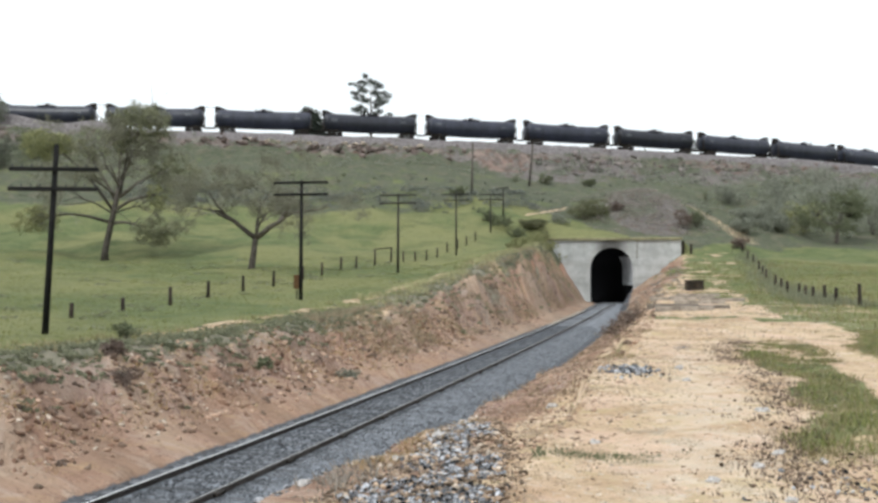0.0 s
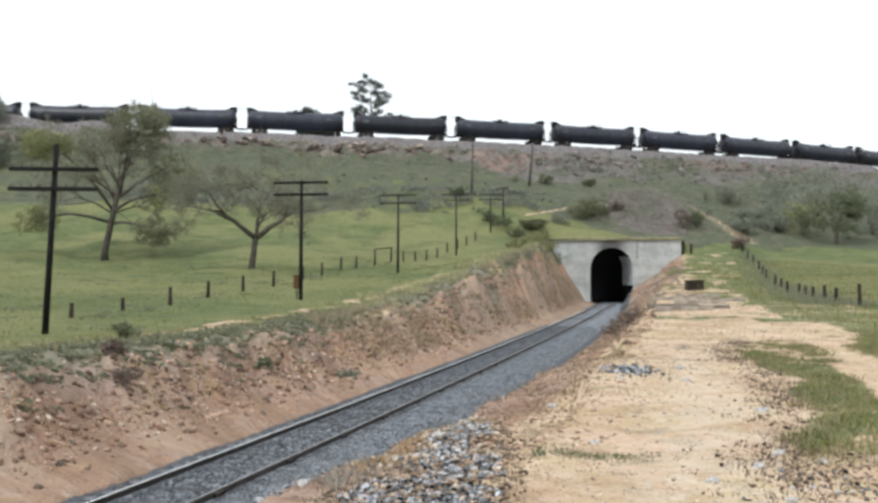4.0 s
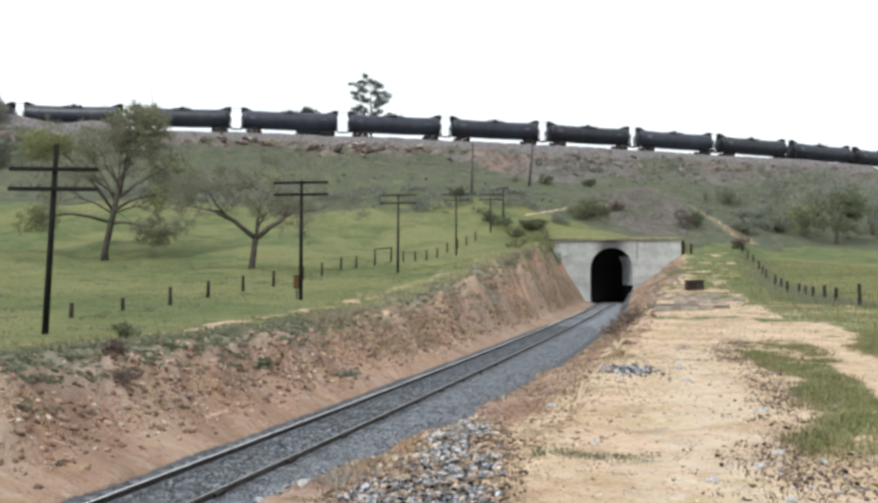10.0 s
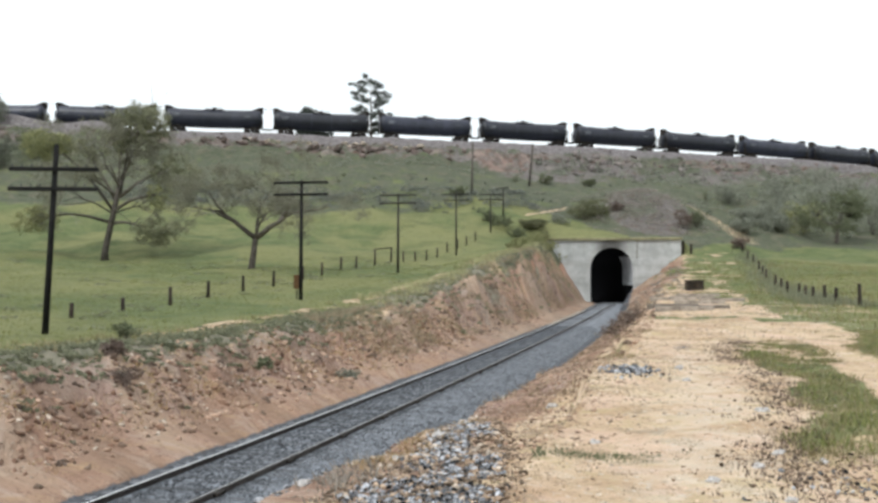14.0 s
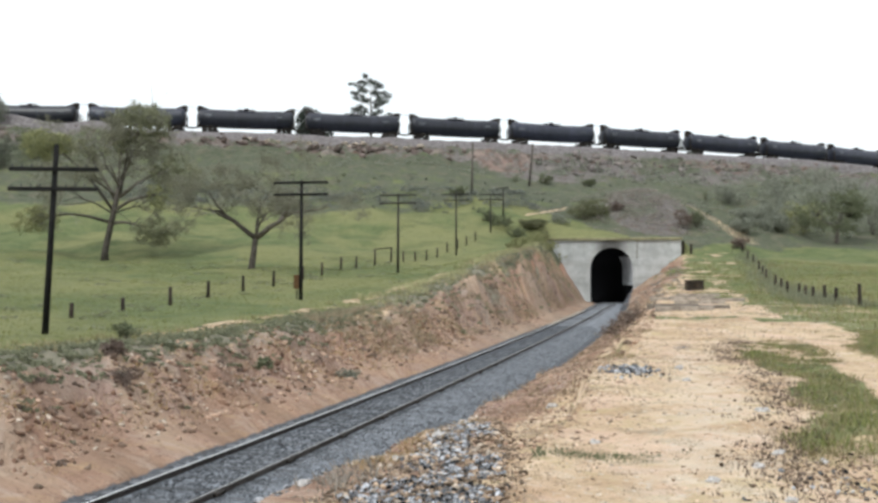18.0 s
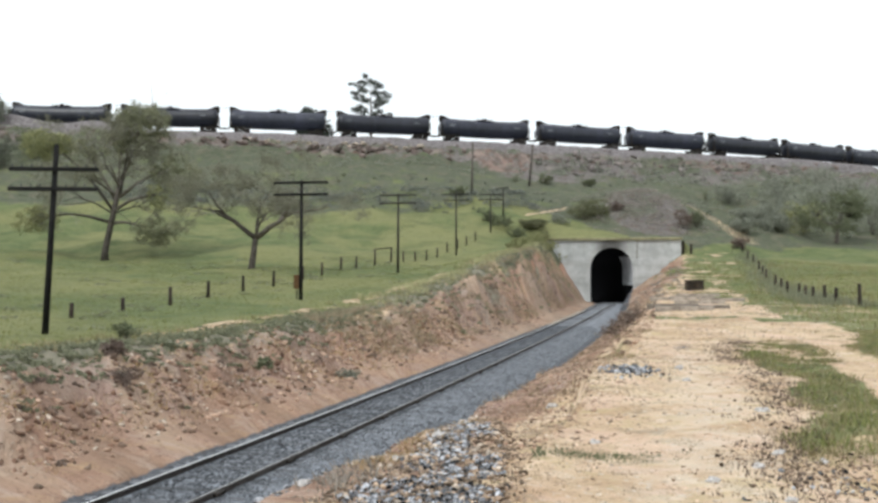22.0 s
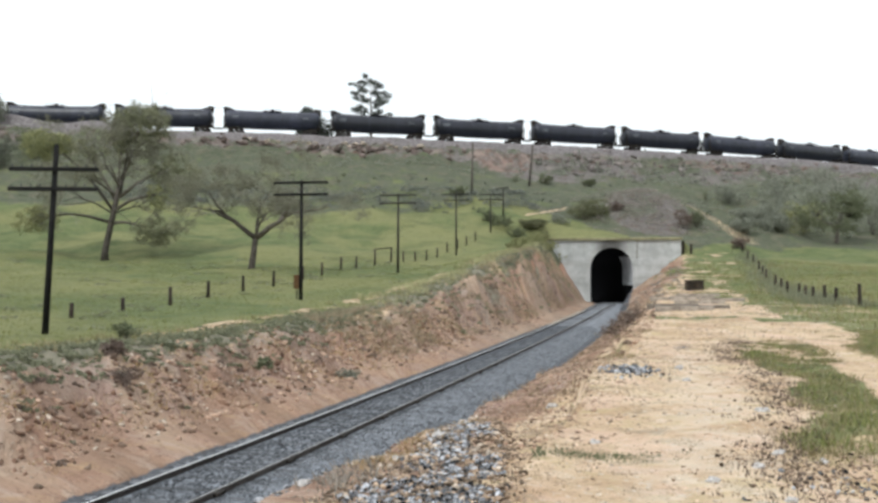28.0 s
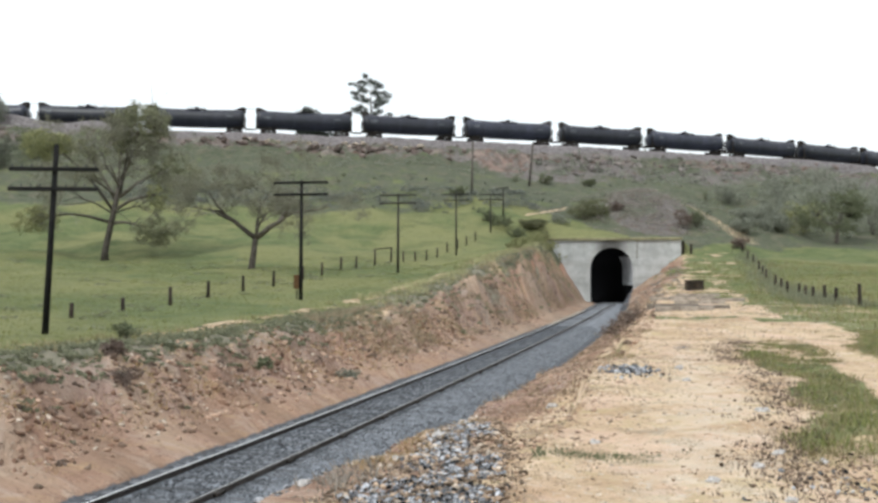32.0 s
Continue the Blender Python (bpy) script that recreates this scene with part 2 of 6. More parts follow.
def lining_material():
    """Tunnel lining: daylight on the right wall painted as a pale patch, the unlit bore painted near black."""
    m, n, l, p = nodes_of("tunnel_lining_painted_day")
    co = n.new("ShaderNodeTexCoord").outputs["Object"]
    sep = n.new("ShaderNodeSeparateXYZ")
    l.new(co, sep.inputs[0])
    mid = noise_node(n, l, 1.2, 5, co)
    y_in = times_(n, l, sep.outputs["Y"], times_(n, l, mid, 0.6), "ADD")
    near = ramp(n, l, y_in, 6.1, 6.5, 1, 0)
    high = ramp(n, l, times_(n, l, sep.outputs["Z"], times_(n, l, mid, 0.2), "ADD"), 2.2, 2.35)
    skew = times_(n, l, sep.outputs["X"], times_(n, l, sep.outputs["Y"], 0.27), "ADD")
    f = times_(n, l, times_(n, l, near, high), ramp(n, l, skew, 2.2, 2.45))
    # lit wall and dark bore both go into the base colour
    c = mixc(n, l, f, (0.012, 0.012, 0.013), mixc(n, l, ramp(n, l, mid, 0.3, 0.7), (0.36, 0.37, 0.39), (0.66, 0.67, 0.69)))
    l.new(c, p.inputs["Base Color"])
    p.inputs["Roughness"].default_value = 0.95
    p.inputs["Specular IOR Level"].default_value = 0.0
    bump(n, l, p, mid, 0.3, 0.05)
    return m


M_GROUND, M_CONCRETE, M_LINING = ground_material(), concrete_material(), lining_material()
M_COPING = plain("stained_coping", (0.13, 0.12, 0.07), (0.26, 0.24, 0.15), 1.5, 0.9)
M_BALLAST = plain("crushed_stone", (0.137, 0.147, 0.164), (0.31, 0.328, 0.36), 2.2, 0.9, vary="island", amount=0.28, fine=24.0, bumped=0.9)
M_BED = plain("dirty_stone_bed", (0.124, 0.133, 0.149), (0.283, 0.301, 0.334), 4.0, 0.95, fine=30.0, bumped=0.9)
M_OILY = plain("oil_stained_stone", (0.07, 0.074, 0.083), (0.165, 0.173, 0.19), 2.2, 0.9, vary="island", amount=0.3, fine=24.0, bumped=0.9)
M_STONE = plain("loose_stone", (0.19, 0.175, 0.165), (0.40, 0.38, 0.37), 4, 0.85, vary="island", amount=0.55)
M_REDSTONE = plain("red_stone", (0.24, 0.155, 0.115), (0.44, 0.32, 0.24), 4, 0.9, vary="island", amount=0.6)
M_RAIL = plain("rolled_steel", (0.035, 0.031, 0.029), (0.08, 0.072, 0.066), 5, 0.7)
M_RAILTOP = plain("polished_railhead", (0.66, 0.66, 0.66), (0.85, 0.85, 0.85), 5, 0.3, 1.0)
M_TIE = plain("dusty_sleeper_wood", (0.085, 0.087, 0.094), (0.15, 0.154, 0.166), 3, 0.9)
M_OLDTIE = plain("bleached_sleeper_wood", (0.15, 0.128, 0.108), (0.34, 0.295, 0.25), 3, 0.9)
M_POLE = plain("tarred_pole_wood", (0.006, 0.006, 0.006), (0.017, 0.016, 0.016), 2, 0.9)
# lighter tone for the poles further off
M_POLEFAR = plain("far_pole_wood", (0.02, 0.018, 0.016), (0.05, 0.045, 0.04), 2, 0.9)
M_POLEGREY = plain("greyed_pole_wood", (0.055, 0.045, 0.04), (0.11, 0.095, 0.085), 2, 0.9)
M_POST = plain("weathered_post_wood", (0.022, 0.016, 0.013), (0.06, 0.046, 0.038), 4, 0.9)
M_GLASS = plain("insulator_glass", (0.008, 0.012, 0.012), (0.02, 0.026, 0.026), 4, 0.35)
M_WIRE = plain("rusty_wire", (0.10, 0.07, 0.05), (0.20, 0.15, 0.12), 6, 0.7, 0.5)
M_TANK = plain("black_tank_paint", (0.010, 0.0125, 0.021), (0.030, 0.032, 0.052), 0.5, 0.42, amount=0.4, bumped=0.05)
M_GEAR = plain("grimy_running_gear", (0.014, 0.012, 0.011), (0.045, 0.038, 0.033), 3, 0.8)
M_MARK = plain("faded_white_marking", (0.10, 0.11, 0.12), (0.18, 0.19, 0.20), 3, 0.6)
M_BARK = plain("grey_oak_bark", (0.055, 0.048, 0.041), (0.15, 0.13, 0.11), 3, 0.9)
M_TWIG = plain("bare_twigs", (0.14, 0.128, 0.115), (0.25, 0.23, 0.205), 3, 0.9, vary="island")
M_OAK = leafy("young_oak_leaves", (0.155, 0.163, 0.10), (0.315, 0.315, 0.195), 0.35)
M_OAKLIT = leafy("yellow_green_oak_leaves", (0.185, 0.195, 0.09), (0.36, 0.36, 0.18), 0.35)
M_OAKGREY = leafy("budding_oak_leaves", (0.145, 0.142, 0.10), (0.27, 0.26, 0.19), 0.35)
M_PINE = leafy("pine_needles", (0.02, 0.03, 0.024), (0.055, 0.07, 0.05), 0.1)
M_SHRUB = leafy("grey_green_shrub_leaves", (0.205, 0.218, 0.175), (0.37, 0.38, 0.31), 0.5)
M_BELT = leafy("blue_grey_brush", (0.115, 0.13, 0.115), (0.255, 0.265, 0.24), 0.4)
M_SHRUBRED = leafy("reddish_brush_twigs", (0.11, 0.078, 0.062), (0.22, 0.165, 0.135))
M_MOUND = leafy("dry_grey_brush", (0.23, 0.205, 0.178), (0.40, 0.36, 0.315), 0.4)
M_STRAW = leafy("orange_straw", (0.30, 0.20, 0.10), (0.52, 0.40, 0.22))
M_STRAW2 = leafy("brown_straw", (0.19, 0.138, 0.09), (0.38, 0.29, 0.195))
M_STRAW3 = leafy("pale_straw", (0.24, 0.185, 0.115), (0.44, 0.36, 0.25))
M_SHRUBDARK = leafy("dark_brush_leaves", (0.075, 0.085, 0.065), (0.165, 0.175, 0.135), 0.3)
M_RIM = leafy("grey_green_herbs", (0.17, 0.18, 0.115), (0.33, 0.335, 0.225), 0.5)
M_OLIVE = leafy("olive_bush_leaves", (0.085, 0.092, 0.045), (0.18, 0.18, 0.095), 0.25)
M_SHRUBGREEN = leafy("green_shrub_leaves", (0.10, 0.12, 0.065), (0.20, 0.215, 0.125), 0.4)
M_GRASS = leafy("grass_blades", (0.125, 0.152, 0.046), (0.28, 0.285, 0.10))
M_DRYGRASS = leafy("dry_grass_blades", (0.20, 0.165, 0.08), (0.36, 0.31, 0.18))
M_PALEGRASS = leafy("pale_green_straw", (0.28, 0.27, 0.13), (0.52, 0.50, 0.29))
M_RUST = plain("rusted_sheet_steel", (0.05, 0.027, 0.014), (0.11, 0.06, 0.028), 4, 0.85)
M_CLOD = plain("brown_clod", (0.085, 0.06, 0.043), (0.22, 0.16, 0.115), 4, 0.95, vary="island", amount=0.6)
M_BOX = plain("weathered_dark_box_paint", (0.02, 0.016, 0.012), (0.05, 0.04, 0.03), 3, 0.8)


# ---- small building helpers ----
def mesh_ob(name, verts, faces, material, parent=None, smooth=False, label=""):
    me = bpy.data.meshes.new(name)
    me.from_pydata([tuple(v) for v in verts], [], [tuple(f) for f in faces])
    me.materials.append(material)
    if smooth:
        me.polygons.foreach_set("use_smooth", [True] * len(me.polygons))
    me.update()
    ob = new(name, me)
    if parent is not None:
        ob.parent = parent
    if label:
        ob["label"] = label
    return ob


def part(name, bm, material, parent=None, label="", smooth=False):
    me = bpy.data.meshes.new(name)
    if smooth:
        for f in bm.faces:
            f.smooth = True
    bm.to_mesh(me)
    bm.free()
    me.materials.append(material)
    ob = new(name, me)
    if parent is not None:
        ob.parent = parent
    if label:
        ob["label"] = label
    return ob


def share(name, src, parent, m):
    ob = new(name, src.data)
    ob.parent = parent
    ob.matrix_basis = m
    return ob


def add_box(bm, size, m=Matrix(), bevel=0.0):
    r = bmesh.ops.create_cube(bm, size=1.0, matrix=m @ Matrix.Diagonal((*size, 1)))
    if bevel:
        edges = list({e for v in r["verts"] for e in v.link_edges})
        bmesh.ops.bevel(bm, geom=edges, offset=bevel, segments=1, affect="EDGES")
    return bm


def add_rod(bm, a, b, r, r2=None, sides=8):
    a, b = Vector(a), Vector(b)
    d = b - a
    m = Matrix.Translation((a + b) / 2) @ d.to_track_quat("Z", "Y").to_matrix().to_4x4()
    bmesh.ops.create_cone(bm, cap_ends=True, segments=sides, radius1=r, radius2=r if r2 is None else r2, depth=d.length, matrix=m)
    return bm


def tube(path, radii, sides, verts, faces):
    """A tapered tube along a path, appended to the lists."""
    base = len(verts)
    prev = None
    for k, (q, r) in enumerate(zip(path, radii)):
        d = (path[min(k + 1, len(path) - 1)] - path[max(k - 1, 0)]).normalized()
        u = d.orthogonal().normalized() if prev is None else (prev - d * prev.dot(d)).normalized()
        prev = u
        w = d.cross(u)
        for j in range(sides):
            a = 2 * math.pi * j / sides
            verts.append(q + (u * math.cos(a) + w * math.sin(a)) * r)
    for k in range(len(path) - 1):
        for j in range(sides):
            j2 = (j + 1) % sides
            faces.append((base + k * sides + j, base + k * sides + j2, base + (k + 1) * sides + j2, base + (k + 1) * sides + j))
    faces.append(tuple(base + j for j in reversed(range(sides))))
    faces.append(tuple(base + (len(path) - 1) * sides + j for j in range(sides)))


# ---- the two lines of track, each a circular arc in plan ----
class Arc:
    def __init__(self, x, y, heading, curvature):
        self.r = 1 / curvature
        self.cx, self.cy = x - self.r * math.sin(heading), y + self.r * math.cos(heading)
        self.a0 = heading - math.pi / 2

    def at(self, s, off=0.0):
        """Plan point at s metres along, off metres to the right of the line, and the heading there."""
        a = self.a0 + s / self.r
        return self.cx + (self.r + off) * math.cos(a), self.cy + (self.r + off) * math.sin(a), a + math.pi / 2

    def of(self, x, y):
        """Along and to the right, for arrays of plan points."""
        dx, dy = x - self.cx, y - self.cy
        a = np.arctan2(dy, dx) - self.a0
        a = (a + np.pi) % (2 * np.pi) - np.pi
        return a * self.r, np.hypot(dx, dy) - self.r


LOW = Arc(-6.07, 10.9, 1.333, 0.0003)
HIGH = Arc(-32.59, 179.94, 0.1162, 0.00324)
PORTAL = 124.6  # metres along the lower line


def high_rail(s):
    return 27.23 - 0.01546 * np.clip(s, -150, 620)


# ---- terrain ----
def lattice(ix, iy, seed):
    h = (ix.astype(np.int64) * 374761393 + iy.astype(np.int64) * 668265263 + seed * 974634777) & 0x7FFFFFFF
    h = ((h ^ (h >> 13)) * 1274126177) & 0x7FFFFFFF
    h = h ^ (h >> 16)
    return (h & 0xFFFF) / 32768.0 - 1.0


def vnoise(x, y, seed=0):
    ix, iy = np.floor(x), np.floor(y)
    fx, fy = x - ix, y - iy
    fx, fy = fx * fx * (3 - 2 * fx), fy * fy * (3 - 2 * fy)
    a, b = lattice(ix, iy, seed), lattice(ix + 1, iy, seed)
    c, d = lattice(ix, iy + 1, seed), lattice(ix + 1, iy + 1, seed)
    return (a * (1 - fx) + b * fx) * (1 - fy) + (c * (1 - fx) + d * fx) * fy


def fbm(x, y, seed=0, octaves=4):
    t, amp = 0.0, 1.0
    for k in range(octaves):
        t = t + amp * vnoise(x * 2 ** k, y * 2 ** k, seed + k)
        amp *= 0.5
    return t


def sstep(x, a, b):
    t = np.clip((x - a) / (b - a), 0, 1)
    return t * t * (3 - 2 * t)


def seg_far(x, y, ax, ay, bx, by):
    """Distance of plan points from a straight stretch."""
    ux, uy = bx - ax, by - ay
    k = np.clip(((x - ax) * ux + (y - ay) * uy) / (ux * ux + uy * uy), 0, 1)
    return np.hypot(x - ax - k * ux, y - ay - k * uy)


def eased(xs, ys, width):
    """A table of values over distance, rounded at its corners."""
    g = np.linspace(xs[0], xs[-1], 4000)
    v = np.interp(g, xs, ys)
    n = max(3, int(width / (g[1] - g[0])))
    k = np.hanning(n + 2)[1:-1]
    pad = np.concatenate([np.full(n, v[0]), v, np.full(n, v[-1])])
    v = np.convolve(pad, k / k.sum(), "same")[n:-n]
    return lambda q: np.interp(q, g, v)


# drop of the hillside below the upper bench, by distance out from the upper line
DROP = eased([-300, -60, -12, -3.4, 3.4, 7.5, 15, 26, 40, 52, 61, 75, 87, 120, 145, 400],
             [9, 8, 3.0, 0.0, 0.0, 2.6, 5.6, 9.3, 14.2, 18.0, 20.0, 21.9, 22.8, 24.4, 25.2, 25.3], 3.0)
LEFT_TOP = eased([-60, 12, 24, 43, 63, 82, 110, 124, 300], [1.6, 1.75, 1.6, 2.0, 3.4, 5.2, 6.9, 7.7, 7.8], 10.0)


def heap_edges(s):
    """Both borders of the tipped ballast, as distance from the lower line."""
    return np.interp(s, [-4, 1, 5.2, 9], [5.1, 4.95, 4.75, 4.3]), np.interp(s, [-4, -1.35, 1, 3.6, 5.2, 9], [7.4, 7.1, 6.67, 6.2, 5.8, 4.8])


def strip_edge(s):
    """Near border of the green strip, as distance from the lower line."""
    return np.interp(s, [1, 3.4, 7.2, 10.7, 12.5, 17, 21.5], [9.3, 9.55, 9.75, 9.8, 9.3, 9.35, 10.2])


def terrain(x, y):
    """Heights and the cover of the ground at plan points."""
    s, d = LOW.of(x, y)          # d to the right of the lower line
    t, e = HIGH.of(x, y)
    top = high_rail(t) - 0.55
    z = top - DROP(e) * (top - 1.5) / 25.3
    rough = fbm(x / 9, y / 9, 3, 4)
    far = sstep(e, 3.5, 12) * sstep(-e, -120, -60)
    z = z + rough * (0.10 + 0.5 * far)
    # low spoil lip beside the upper bed, broken ledges of red earth below it
    z = z + (0.72 + 0.55 * sstep(t, 86, 108)) * sstep(e, 2.6, 4.0) * sstep(-e, -7.5, -4.6)
    ledge = sstep(e, 5, 7) * sstep(-e, -22, -11)
    z = z + ledge * (0.9 * np.abs(vnoise(t / 4.5, e / 1.9, 31)) + 0.55 * vnoise(t / 1.9, e / 1.1, 32))
    # spur beside the upper line and the brushy mound over the tunnel
    z = z + 2.7 * np.exp(-(((x + 74) / 9) ** 2 + ((y - 174) / 5) ** 2))
    z = z + 1.5 * np.exp(-(((x + 56.5) / 4.5) ** 2 + ((y - 173) / 4) ** 2)) + 0.35 * np.exp(-(((x + 65) / 6) ** 2 + ((y - 173.5) / 4) ** 2))
    z = z + 3.6 * np.exp(-(((x - 29.5) / 6.5) ** 2 + ((y - 151) / 8) ** 2))
    # bench of the dirt road on the right of the cut
    pad = np.interp(s, [-60, 0, 25, 65, 95, 124, 160], [1.9, 1.9, 1.75, 2.3, 3.6, 5.6, 9.0])
    k_pad = sstep(d, 1.0, 4.0) * sstep(-d, -30, -15) * sstep(-s, -132, -120)
    z = z * (1 - k_pad) + (pad + 0.05 * fbm(x / 1.7, y / 1.7, 9, 4)) * k_pad
    # the cut
    lt = LEFT_TOP(s)
    k_portal = sstep(s, 92, 119)
    l_rim = 6.3 + 0.5 * vnoise(s / 6, s * 0, 5) * (1 - k_portal) + 1.2 * k_portal
    left_foot = 3.0 - 0.25 * sstep(s, 70, 120)
    u = np.clip((-d - left_foot) / (l_rim - left_foot), 0, 1)
    # erosion gullies, slanting down the bank
    slant = s + d * np.interp(s, [0, 15, 30, 80, 124], [0.6, 0.9, 1.9, 2.4, 1.6])
    slant = slant + (0.6 + 1.1 * sstep(s, 40, 60)) * vnoise(s / 3.4, d / 1.5, 8)
    down = d * (1 + 2.5 * sstep(s, 46, 80))
    rill = vnoise(slant * 0.42, down * 0.10, 11) + 0.7 * vnoise(slant * 0.95, down * 0.22, 12) + 0.5 * vnoise(slant * 2.1, down * 0.35, 14)
    rill = rill - 0.5 * sstep(-vnoise(slant * 0.62, down * 0.16, 15), 0.25, 0.7)
    slope_l = (0.25 * u + 0.75 * np.sin(u * 1.5708) ** 1.15) * (1 - k_portal) + u * k_portal
    bank_l = 0.2 + (lt - 0.2) * slope_l + (0.10 + 0.055 * lt + 0.06 * sstep(s, 16, 30)) * rill * np.sin(u * 3.1416) * (1 - 0.55 * k_portal) + (0.11 * fbm(x * 1.3, y * 1.3, 13, 3) + 0.10 * fbm(x * 2.9, y * 2.9, 17, 2)) * np.sin(u * 2.6)
    bank_l = bank_l + 0.5 * sstep(s, 36, 60) * (1 - 0.5 * k_portal) * fbm(x / 2.4, y / 3.2, 19, 3) * np.sin(u * 3.1416)
    over_l = sstep(-d, l_rim, l_rim + 9)
    z_left = np.where(-d < l_rim, bank_l, lt * (1 - over_l) + z * over_l)
    z_left = np.where(-d < left_foot, np.interp(-d, [0, 1.1, 1.5, 3.0], [-0.55, -0.35, -0.1, 0.2]) + 0.03 * rill, z_left)
    r_foot = 3.1 - 1.2 * sstep(s, 70, 116)
    r_rim = 7.0 + 2.6 * sstep(s, 75, 118) + 0.5 * vnoise(s / 5, s * 0, 6)
    v = np.clip((d - r_foot) / (r_rim - r_foot), 0, 1)
    bank_r = -0.35 + (z + 0.35) * (v * v * (3 - 2 * v) * 0.35 + v * 0.65) + (0.15 + 0.22 * sstep(s, 28, 70)) * rill * np.sin(v * 3.1416)
    bank_r = bank_r + 1.3 * sstep(s, 96, 118) * sstep(d, r_foot - 0.1, r_foot + 1.1) * (1 - v)
    # near the road's bend the edge is steep and stony
    steep = np.interp(d - 0.75 * sstep(s, 1, 9) - 0.2 * sstep(s, 9, 16), [2.85, 3.75, 4.3, 5.5, 8.0], [-0.45, 1.05, 1.2, 1.4, 1.9]) + 0.07 * rill
    k_near = sstep(-s, -27, -13)
    bank_r = bank_r * (1 - k_near) + np.minimum(steep, z + 0.1) * k_near
    z_right = np.where(d < r_rim, bank_r, z)
    z_right = np.where(d < r_foot - 0.25 * k_near, np.interp(d, [0, 1.6, 3.1], [-0.55, -0.5, -0.35]), z_right)
    cut = np.where(d < 0, z_left, z_right)
    inside = s < PORTAL + 0.95
    z = np.where(inside, cut, np.maximum(z, 7.6 * sstep(-np.abs(d), -14, -9)) if np.ndim(z) else z)
    # fill levelled off behind the coping
    behind = 7.95 + 0.45 * np.maximum(0, s - PORTAL - 2.2) + 0.6 * np.maximum(0, np.abs(d) - 9)
    z = np.where(inside | (s > PORTAL + 12), z, np.minimum(z, behind))
    # cover
    n1, n2 = fbm(x / 6, y / 6, 21, 4), fbm(x / 1.6, y / 1.6, 25, 3)
    edge_e = 40.5 - 3 * sstep(t, 22, 32) + 22 * sstep(t, 35, 49)
    hill = sstep(edge_e - e + 3 * n1, -3.5, 3.5)
    # the open hillside: green in the lee, brown and bare towards the tunnel and up at the line
    lee = sstep(-t, -52, -26) * sstep(e, 12, 20) * sstep(-e, -44, -37)
    lee = np.maximum(lee, 0.75 * sstep(t, 24, 34) * sstep(-t, -56, -46) * sstep(e, 22, 28))
    on_hill = np.clip(0.02 + 0.2 * lee + 0.26 * n1 + 0.14 * n2, 0, 0.6)
    meadow = np.where(inside, np.maximum(sstep(-d, 6.4, 8.6), sstep(d, 14, 18)), 1.0)
    grass = meadow * ((1 - hill) + hill * on_hill)
    herbs = 0.85 * sstep(-d, 4.8 + 0.6 * n1 + 0.3 * rill + 0.5 * sstep(s, 32, 60), 6.0 + 0.5 * n1 + 0.7 * sstep(s, 32, 60)) * sstep(d, -9.5, -7.2) * inside * (1 - 0.85 * sstep(s, 60, 88))
    # green strip along the dirt road, further out a second wheel track
    near_side = strip_edge(s) + 0.12 * n2
    far_side = np.interp(s, [0, 5, 7, 11, 17, 22], [11.5, 11.0, 10.95, 11.1, 11.4, 10.9])
    strip = sstep(d, near_side - 0.3, near_side + 0.35) * sstep(-d, -far_side - 0.25, -far_side + 0.3) * sstep(s, 0.4, 1.6) * sstep(-s, -21.5, -19.0)
    grass = np.maximum(grass, strip * np.clip(0.67 + 0.5 * fbm(x / 1.1, y / 1.1, 43, 3), 0, 1))
    verge_edge = np.interp(s, [8, 14, 18, 24, 28, 34], [11.6, 12.0, 12.0, 13.2, 12.9, 11.7])
    verge = sstep(d, verge_edge - 0.3, verge_edge + 0.4) * sstep(s, 2, 6) * inside
    grass = np.maximum(grass, verge * np.clip(0.75 + 0.4 * n2, 0, 1))
    grass = np.maximum(grass, np.clip(0.52 + 0.4 * n2, 0, 0.85) * sstep(d, 6.5, 11) * sstep(s, 72, 96) * inside * (1 - hill))
    # weeds in patches over the far road and along its edges
    weeds = sstep(n2 + 0.7 * n1, 0.05, 0.9) * sstep(d, 5.5, 7.5) * sstep(s, 24, 34) * inside
    grass = np.maximum(grass, 0.72 * weeds)
    grass = np.maximum(grass, np.clip(0.52 + 0.6 * fbm(x / 3.2, y / 1.9, 41, 4), 0, 0.95) * sstep(d, 7.5, 10) * sstep(s, 44, 64) * inside)
    grass = np.maximum(grass, 0.62 * sstep(n2, 0.3, 0.9) * sstep(d, 4.0, 6.0) * sstep(-d, -8, -6) * sstep(s, 12, 20) * inside)
    grass = np.maximum(grass, np.clip(0.50 + 0.4 * n2, 0, 0.9) * sstep(d, 7.5, 10) * sstep(s, 88, 98) * sstep(-s, -130, -126))
    mound = np.exp(-(((x - 29) / 6.4) ** 2 + ((y - 148) / 11) ** 2))
    grass = grass * (1 - 0.9 * mound)
    # the foot path up the hill and a bare streak over the portal
    trail = np.minimum(seg_far(x, y, 40.2, 139.5, 39.2, 148.4), seg_far(x, y, 39.2, 148.4, 36.9, 153.2))
    track2 = seg_far(x, y, 11.9, 145, 18.0, 151)
    bare = np.maximum(0.47 * sstep(-trail, -4.2, -0.8), 0.55 * sstep(-track2, -1.0, -0.2))
    # bare clay streak along the rim of the cut
    bare = np.maximum(bare, (0.7 * sstep(n2, 0.1, 0.6) + 0.9 * sstep(s, 22, 32) * sstep(-s, -70, -52) * sstep(n2, -0.5, 0.2)) * np.exp(-(((-d - 8.6) / 0.8) ** 2)) * inside)
